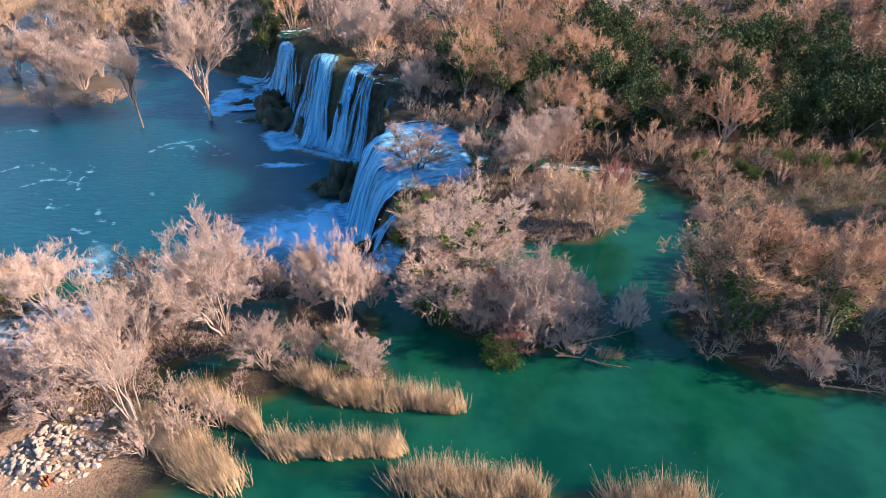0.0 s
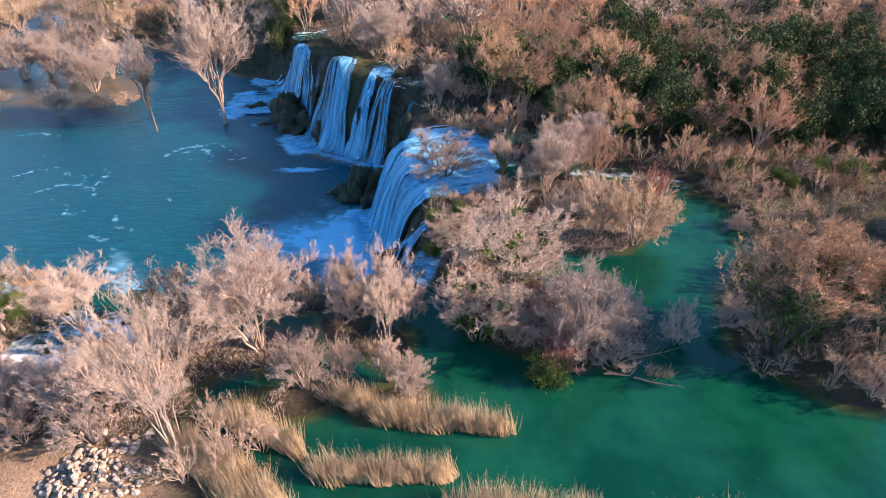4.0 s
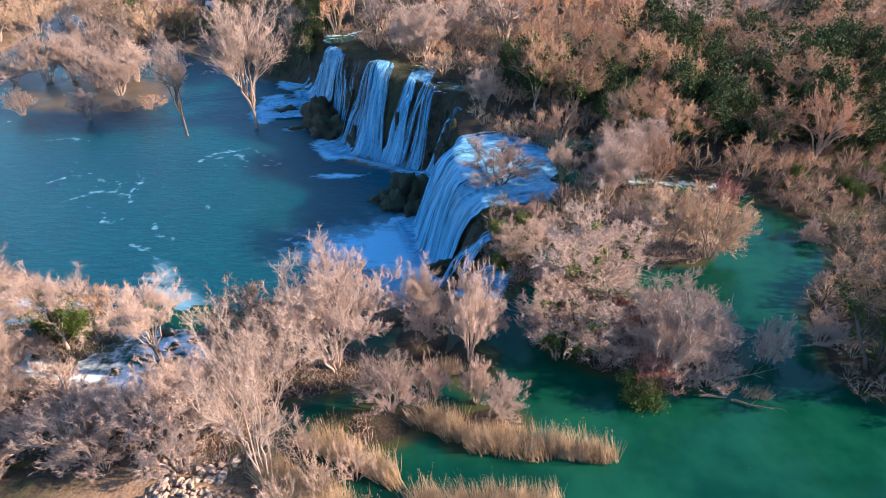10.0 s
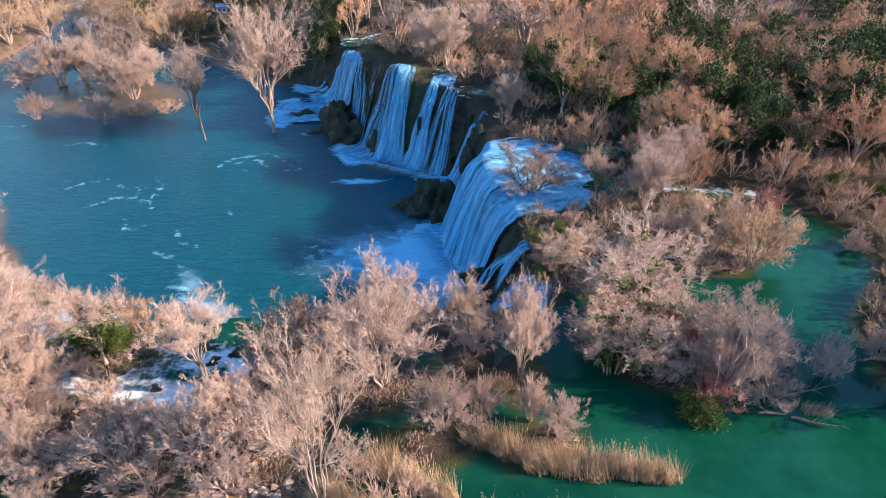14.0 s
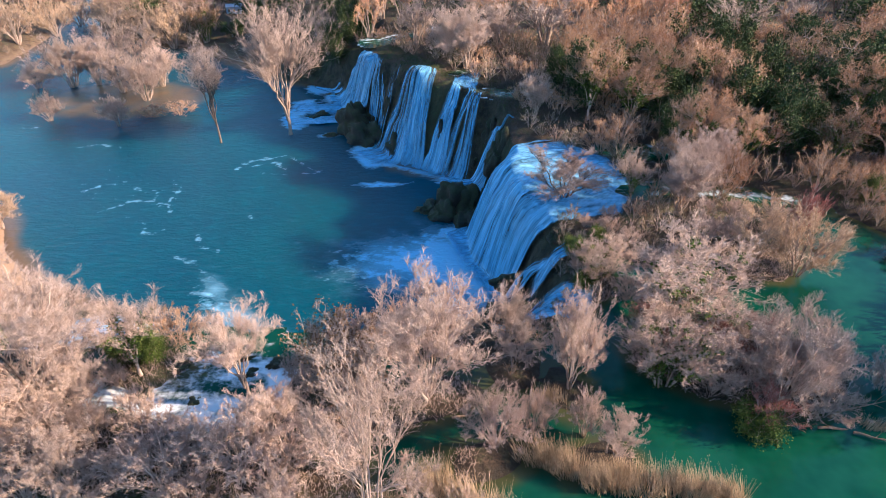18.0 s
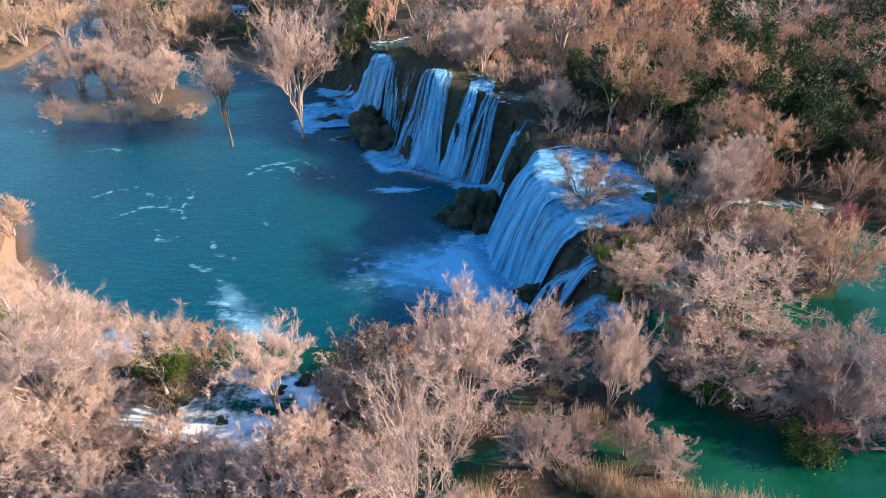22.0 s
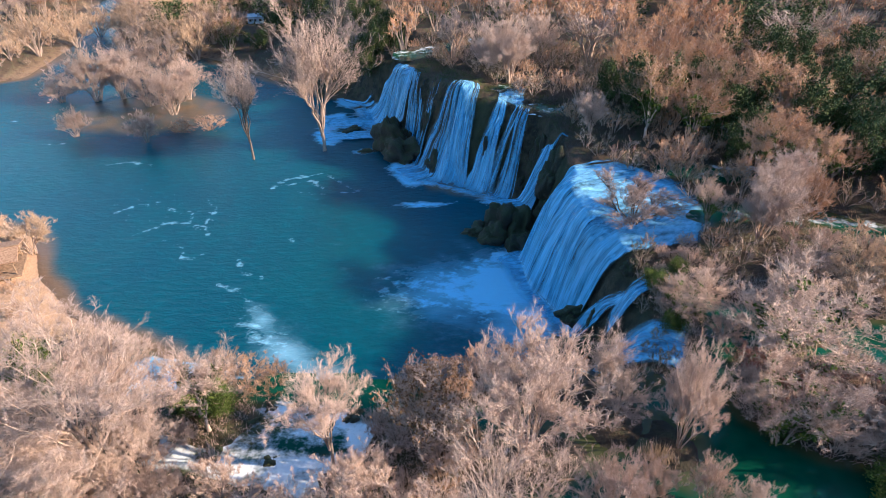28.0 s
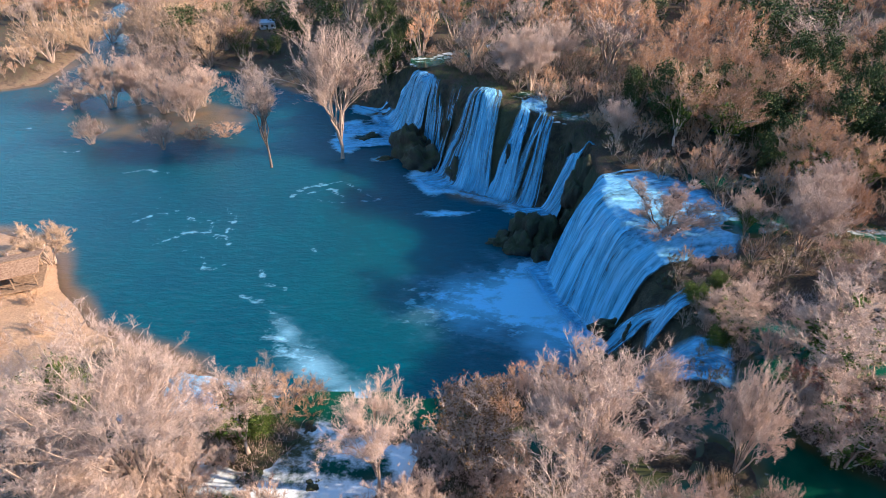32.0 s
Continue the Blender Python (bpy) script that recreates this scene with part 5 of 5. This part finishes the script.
wood([(-39, 45), (-29, 45), (-29, 57), (-39, 57)], 2.0, ["shrub", "shrub", "shrub_warm"], (2.5, 4.5), 20, 14)
merged("thicket", "low thicket of grey bare shrubs along the channel", spots([(24, 50), (34, 42), (64, 38), (64, 58), (37, 86), (26, 66)], 1.9, (2.0, 3.6), 18, 110), ["shrub_low", "shrub_brown", "shrub_low"])
wood([(33, 87), (50, 82), (84, 90), (84, 99), (36, 99)], 2.5, ["green_bush", "olive", "shrub_brown", "shrub_warm", "shrub_brown"], (2.2, 4.8), 17, 60)
wood([(25, 54), (36, 46), (46, 44), (64, 42), (64, 56), (40, 84), (35, 78), (27, 63)], 2.3, ["shrub_low", "dome2", "shrub_brown", "shrub_low"], (2.2, 4.5), 15, 60)
# mostly the darkened olive kind, whose colour supplies shade on this bank
merged("thicket", "low thicket of grey and brown bare shrubs on the shaded bank", spots([(36, 60), (64, 48), (90, 70), (90, 98), (44, 98), (36, 76)], 2.6, (2.0, 3.8), 8, 120), ["shrub_low", "shrub_low", "shrub_low", "shrub_brown"])
wood([(-8, 112), (2, 96), (30, 84), (34, 92), (20, 108), (6, 128), (-10, 128)], 2.8, ["shrub_warm", "shrub_low", "shrub_brown", "shrub_low"], (3, 6), 9, 38)
wood([(-1, 74), (10, 74), (28, 78), (30, 84), (8, 90), (-2, 84)], 2.8, ["shrub", "shrub_low", "shrub_brown"], (2.5, 5), 12, 34)
# darkened olive shrubs again, for shade that the sun here doesn't leave
merged("thicket", "low thicket of brown bare shrubs behind the brink", spots([(-46, 176), (-32, 158), (-24, 150), (-10, 128), (12, 124), (14, 150), (-10, 182), (-30, 182)], 2.7, (2.5, 5.5), 13, 130), ["shrub_low", "shrub_low", "shrub_brown"])
wood([(-37, 57), (-24, 57.5), (-13, 59), (-12, 66), (-37, 64)], 2.4, ["shrub_warm", "shrub", "olive"], (2.5, 4.5), 14, 26)
wood([(-16, 52), (-6, 58), (-7, 66), (-16, 65)], 1.9, ["shrub_low", "shrub_brown"], (2, 3.6), 16, 16)
wood([(-6, 50), (20, 46), (22, 56), (12, 62), (-4, 62)], 2.6, ["shrub", "shrub", "shrub_red"], (3, 5), 10, 16)
wood([(-75, 36), (-34, 37), (-36, 46), (-75, 50)], 3.2, ["shrub", "shrub", "shrub", "dome"], (4.6, 7.4), 11, 24)


# ---- reeds ----
def reed_bed(line, wide, tall, seed, per=62, lean=(-0.25, 0.1)):
    """A bed of dry reeds along a line in the water."""
    rng = np.random.default_rng(seed)
    p, q = along(line, 60)
    n = int(q[-1] * wide * per)
    k = rng.integers(0, 59, n)
    fr = rng.random(n)[:, None]
    spine = p[k] * (1 - fr) + p[k + 1] * fr
    r = np.sqrt(rng.random(n)) * wide / 2 * (0.7 + 0.45 * wave_noise(spine[:, 0], spine[:, 1], 0.5, seed, 2))
    th = rng.random(n) * 2 * np.pi
    xy = spine + np.stack([np.cos(th) * r * 1.3, np.sin(th) * r], -1)
    base = np.concatenate([xy, river_level(xy[:, :1], xy[:, 1:]) - 0.3], 1)
    clump = 0.34 * np.stack([wave_noise(xy[:, 0], xy[:, 1], 0.9, seed + 2, 2), wave_noise(xy[:, 0], xy[:, 1], 0.9, seed + 3, 2)], -1)
    way = np.concatenate([np.array(lean) + clump + rng.normal(0, 0.18, (n, 2)), np.ones((n, 1))], 1)
    length = tall * (0.65 + 0.4 * rng.random(n)) * (0.85 + 0.25 * wave_noise(xy[:, 0], xy[:, 1], 0.6, seed + 5, 2))
    stalks = grow(rng, base, way, length, 2, 0.06, -0.02)
    plume = leaves(rng, stalks[::6, -1], 0.05, 0.06, 2)
    me = fill("reed_bed", *join(tubes(stalks, np.full(n, 0.024), 3, 0.4), plume), REED)
    return tagged(new("reed_bed", me), "bed of dry golden reeds standing in green water", "reeds", "reed beds in the river", kind="stuff")


reed_bed([(-15, 43), (-11.5, 41.2)], 3.4, 4.0, 1)
reed_bed([(-10.5, 40.4), (-6, 39.8), (1.8, 38.9)], 2.6, 4.0, 2)
reed_bed([(-15, 34.2), (-11, 33.8), (-3.6, 34)], 2.6, 3.8, 3)
reed_bed([(-25, 40), (-20.5, 38.4), (-17, 36)], 2.4, 4.0, 4, lean=(-0.3, 0.2))
reed_bed([(-28, 37), (-23, 33.5), (-18, 30.5)], 3.6, 4.4, 5, lean=(-0.3, 0.2))
reed_bed([(-3, 30.2), (2, 30), (8, 29.6)], 3.6, 4.2, 6, lean=(-0.1, 0.05))
reed_bed([(14, 28.8), (21, 28.6)], 2.8, 4.0, 7)
reed_bed([(-13.5, 50), (-11, 49)], 1.8, 2.6, 8)
reed_bed([(16.5, 46.3), (18.5, 45.8)], 1.4, 2.2, 9, lean=(0.6, 0.1))
reed_bed([(-10, 39.5), (-7, 41.5)], 1.6, 2.8, 10)

# ---- stones on the bank ----
def stone(seed):
    bm = bmesh.new()
    bmesh.ops.create_icosphere(bm, subdivisions=2, radius=1.0)
    off = Vector((seed * 5.3, seed * 2.9, seed))
    for v in bm.verts:
        v.co *= 1 + 0.5 * noise.noise(v.co * 1.2 + off)
        # broken faces
        for k in range(5):
            n = Vector((math.sin(seed * 3 + k * 2.1), math.cos(seed * 5 + k * 1.7), math.sin(seed + k * 2.9))).normalized()
            over = v.co.dot(n) - 0.62
            if over > 0:
                v.co -= n * over
    me = bpy.data.meshes.new("stone")
    bm.to_mesh(me)
    bm.free()
    me.materials.append(STONE)
    return me


STONES = [stone(k) for k in range(1, 6)]
rng = random.Random(5)
pile = thing("stone_pile", "heap of pale broken stones on a low earth mound", "stones", place=pose(-34.2, 33.4, ground_at(-34.2, 33.4)))


def mound_height(x, y):
    q = math.hypot(x / 4.6, y / 3.4)
    return max(0.0, 1 - q * q) * (1.25 + 0.5 * noise.noise(Vector((x * 0.8, y * 0.8, 3))))


bm = bmesh.new()
bmesh.ops.create_grid(bm, x_segments=48, y_segments=40, size=4.9)
for v in bm.verts:
    v.co.z = mound_height(v.co.x, v.co.y) - 0.3 + 0.12 * noise.noise(v.co * 2.5)
me = bpy.data.meshes.new("earth_mound")
bm.to_mesh(me)
bm.free()
me.materials.append(plain_material("dark_earth", (0.12, 0.08, 0.05), (0.34, 0.24, 0.16), 0.95, 3.0))
part("earth_mound", me, pile, "bare brown earth between the stones")
for _ in range(290):
    a, r = rng.uniform(0, 6.283), 0.1 + 0.95 * rng.random() ** 0.6
    x, y = 4.4 * r * math.cos(a), 3.2 * r * math.sin(a)
    s = 0.1 + 0.28 * rng.random() ** 2
    ob = part("stone", STONES[rng.randrange(5)], pile)
    ob.matrix_basis = pose(x, y, mound_height(x, y) - 0.28 + 0.12 * rng.random() + 0.3 * s, rng.uniform(0, 40), rng.uniform(0, 40), rng.uniform(0, 360)) @ Matrix.Diagonal((s * 1.2, s, s, 1))
for _ in range(26):
    x, y = rng.uniform(-38.5, -31), rng.uniform(36.2, 38.4)
    s = rng.uniform(0.15, 0.4)
    ob = new("stone", STONES[rng.randrange(5)])
    ob.matrix_basis = pose(x, y, ground_at(x, y) + 0.05, 0, 0, rng.uniform(0, 360)) @ Matrix.Diagonal((s * 1.3, s, s, 1))
    tagged(ob, "pale loose stone lying on the bank", "stone", "loose stones")


# ---- driftwood ----
def driftwood(x, y, z, length, turn, rise, seed, thick=0.14):
    rng = np.random.default_rng(seed)
    p = grow(rng, np.zeros((1, 3)), np.array([[1.0, 0, rise]]), np.array([length]), 8, 0.1, 0.0)
    s1, d1, r1, u1, _ = sprout(rng, p, np.array([thick]), 6, 0.35, 1.0, 40, 0.6)
    q = grow(rng, s1, d1, length * 0.3 * (0.5 + rng.random(len(s1))), 4, 0.16, 0.02)
    ob = thing("driftwood", "weathered fallen branch stranded at the water's edge", "driftwood", "driftwood", pose(x, y, z, 0, 0, turn))
    part("stem", fill("stem", *tubes(p, np.array([thick]), 7), WOOD), ob)
    for k in range(len(q)):
        part("side_branch", fill("side_branch", *tubes(q[k : k + 1], np.maximum(r1[k : k + 1], 0.03), 4), WOOD), ob)
    return ob


for k, row in enumerate([(12, 46, 14, 7, 8, 0.05), (13.5, 47, 14.2, 6, 25, 0.1), (15, 45.5, 13.9, 4, -10, 0.05), (11, 69.6, 14, 9, 4, 0.02), (9, 70.3, 14.2, 8, -6, 0.03), (16, 69, 13.9, 6, 12, 0.05), (-22, 47.2, 13.8, 5, 10, 0.05),
                         (-8, 39.6, 14, 4.5, 160, 0.15), (38, 41.8, 13.9, 6, -20, 0.1), (30, 87, 14.2, 5, 150, 0.2), (-12.2, 84.6, 5.0, 3.5, 60, 0.6), (0, 138, 17.2, 8, 20, 0.05)]):
    driftwood(*row, 40 + k)


# ---- undergrowth ----
def undergrowth(name, ring, many, tall, mat, label, seed):
    """Low tangled stems over a stretch of bank."""
    rng = np.random.default_rng(seed)
    ring = np.array(ring, float)
    x, y = rng.uniform(ring[:, 0].min(), ring[:, 0].max(), many * 3), rng.uniform(ring[:, 1].min(), ring[:, 1].max(), many * 3)
    z, wet, d = lie(x, y)
    ok = np.nonzero((to_edge(x, y, ring)[0] < 0) & (wet < 0.1) & (d > 1.5))[0][:many]
    base = np.stack([x[ok], y[ok], z[ok] - 0.05], -1)
    if not len(ok):
        return None
    hump = 0.6 + 0.6 * np.clip(wave_noise(x[ok], y[ok], 0.25, seed, 3) + 0.4, 0, 1.2)
    base = np.repeat(base, 3, 0) + np.concatenate([rng.normal(0, 0.25, (len(ok) * 3, 2)), np.zeros((len(ok) * 3, 1))], 1)
    way = np.concatenate([rng.normal(0, 0.7, (len(base), 2)), np.ones((len(base), 1))], 1)
    p = grow(rng, base, way, tall * np.repeat(hump, 3) * (0.5 + 0.8 * rng.random(len(base))), 1, 0.25, 0.0)
    me = fill(name, *tubes(p, np.full(len(p), 0.026), 3), mat)
    return tagged(new(name, me), label, "undergrowth", kind="stuff")


undergrowth("brambles", [(34, 62), (60, 42), (120, 40), (120, 95), (40, 95)], 9000, 1.3, BARK_OLIVE, "tangled olive-brown brambles on the bank", 1)
undergrowth("brambles", [(34, 62), (60, 46), (110, 60), (110, 99), (36, 99)], 6000, 1.0, LEAF_IVY, "green leafy brambles on the bank", 11)
undergrowth("brambles", [(-12, 112), (-6, 96), (36, 84), (60, 96), (60, 125), (-8, 140), (-25, 150)], 9000, 1.1, BARK_DARK, "brown bramble and dead fern under the trees", 2)
undergrowth("dry_grass", [(-80, 38), (-41, 38.6), (-30, 36.6), (-20, 37), (-20, 62), (-80, 66)], 8000, 0.9, BARK, "pale dry grass and twigs under the trees", 3)
undergrowth("dry_grass", [(-8, 42), (24, 42), (24, 76), (-6, 76)], 5000, 0.9, BARK, "pale dry grass on the river islands", 4)
undergrowth("dry_grass", [(-300, 200), (-165, 196), (-170, 330), (-300, 330)], 4000, 1.3, LEAF_DRY, "dry grass on the far bank", 5)
undergrowth("dry_grass", [(-135, 158), (-95, 152), (-88, 182), (-130, 190)], 3500, 1.2, BARK_WARM, "brown sedge on the shoal in the pool", 6)
undergrowth("dry_grass", [(-130, 70), (-78, 60), (-78, 84), (-108, 112)], 2500, 0.8, REED, "dry grass along the sandy shore", 7)
# dark bark colour stands in for shade behind the brink
undergrowth("brambles", [(-44, 176), (-26, 150), (-12, 128), (-2, 124), (4, 140), (-20, 178)], 8000, 1.2, BARK_DARK, "brambles and dead fern on the brink, darkened as in shade", 9)
undergrowth("fern", [(-68, 178), (-48, 150), (-10, 118), (0, 124), (-30, 165), (-60, 190)], 6000, 1.0, LEAF, "dark ferns and moss on the brink of the falls", 8)


# ---- shelter by the pool and the far house ----
def box(name, size, place, mat, parent, label="", bevel=0.02):
    bm = bmesh.new()
    bmesh.ops.create_cube(bm, size=1.0)
    bmesh.ops.scale(bm, vec=size, verts=bm.verts)
    bmesh.ops.bevel(bm, geom=bm.edges[:], offset=bevel, segments=1, affect="EDGES")
    me = bpy.data.meshes.new(name)
    bm.to_mesh(me)
    bm.free()
    me.materials.append(mat)
    ob = part(name, me, parent, label)
    ob.matrix_basis = place
    return ob


THATCH = plain_material("brown_roof", (0.2, 0.11, 0.06), (0.42, 0.27, 0.17), 0.9, 3.0)
PLASTER = plain_material("pale_plaster", (0.36, 0.41, 0.46), (0.54, 0.6, 0.66), 0.85, 1.0)
DARK_GLASS = plain_material("dark_pane", (0.02, 0.025, 0.03), (0.05, 0.055, 0.06), 0.15)
hut = thing("shelter", "open timber shelter with a brown roof on the shore", "shelter", place=pose(-106, 93.5, max(2.2, ground_at(-106, 93.5)), 0, 0, 24))
box("deck", (11, 7, 0.25), pose(0, 0, 0.15), WOOD, hut)
for sx in (-1, 1):
    for k in range(4):
        box("post", (0.18, 0.18, 2.7), pose(-4.8 + 3.2 * k, sx * 2.9, 1.6), WOOD, hut)
    box("roof_slope", (11.6, 3.9, 0.16), pose(0, sx * 1.75, 3.35, -14 * sx), THATCH, hut)
    box("rail", (9.6, 0.1, 0.12), pose(0, sx * 2.9, 1.15), WOOD, hut)
box("ridge", (11.7, 0.3, 0.2), pose(0, 0, 3.86), WOOD, hut)
house = thing("house", "small pale house with low roof behind the trees", "house", place=pose(-107.5, 263.5, max(2.0, ground_at(-107.5, 263.5)), 0, 0, 12) @ Matrix.Diagonal((0.72, 0.72, 0.8, 1)))
box("wall", (8.2, 6, 3.2), pose(0, 0, 1.6), PLASTER, house)
for sx in (-1, 1):
    box("roof_slope", (8.8, 3.5, 0.2), pose(0, sx * 1.6, 3.75, -18 * sx), PLASTER, house, "pale sheet roof")
for k in range(3):
    win = box("window", (1.1, 0.12, 1.2), pose(-2.6 + 2.6 * k, -3.03, 1.7), WOOD, house)
    box("pane", (0.9, 0.06, 1.0), pose(0, -0.06, 0), DARK_GLASS, win)

# a small litter bin beside the stones
ORANGE = plain_material("orange_plastic", (0.75, 0.16, 0.03), (0.85, 0.22, 0.05), 0.5)
BLACK = plain_material("black_plastic", (0.02, 0.02, 0.02), (0.04, 0.04, 0.04), 0.5)
litter_bin = thing("litter_bin", "small orange and black striped litter bin on the sand", "bin", place=pose(-33.4, 30.4, ground_at(-33.4, 30.4)))
for k in range(14):
    a = k * 2 * math.pi / 14
    stave = box("stave", (0.13, 0.03, 0.8), pose(0, 0, 0), (ORANGE, BLACK)[k % 2], litter_bin)
    stave.matrix_basis = pose(0.3 * math.cos(a), 0.3 * math.sin(a), 0.4, 0, 0, math.degrees(a) + 90) @ pose(0, 0, 0, 8)
bm = bmesh.new()
bmesh.ops.create_circle(bm, cap_ends=True, radius=0.25, segments=20)
bmesh.ops.translate(bm, vec=(0, 0, 0.04), verts=bm.verts)
lid = bmesh.ops.extrude_face_region(bm, geom=bm.faces[:])
bmesh.ops.translate(bm, vec=(0, 0, 0.05), verts=[v for v in lid["geom"] if isinstance(v, bmesh.types.BMVert)])
me = bpy.data.meshes.new("bottom")
bm.to_mesh(me)
bm.free()
me.materials.append(BLACK)
part("bottom", me, litter_bin, "dark round bottom")
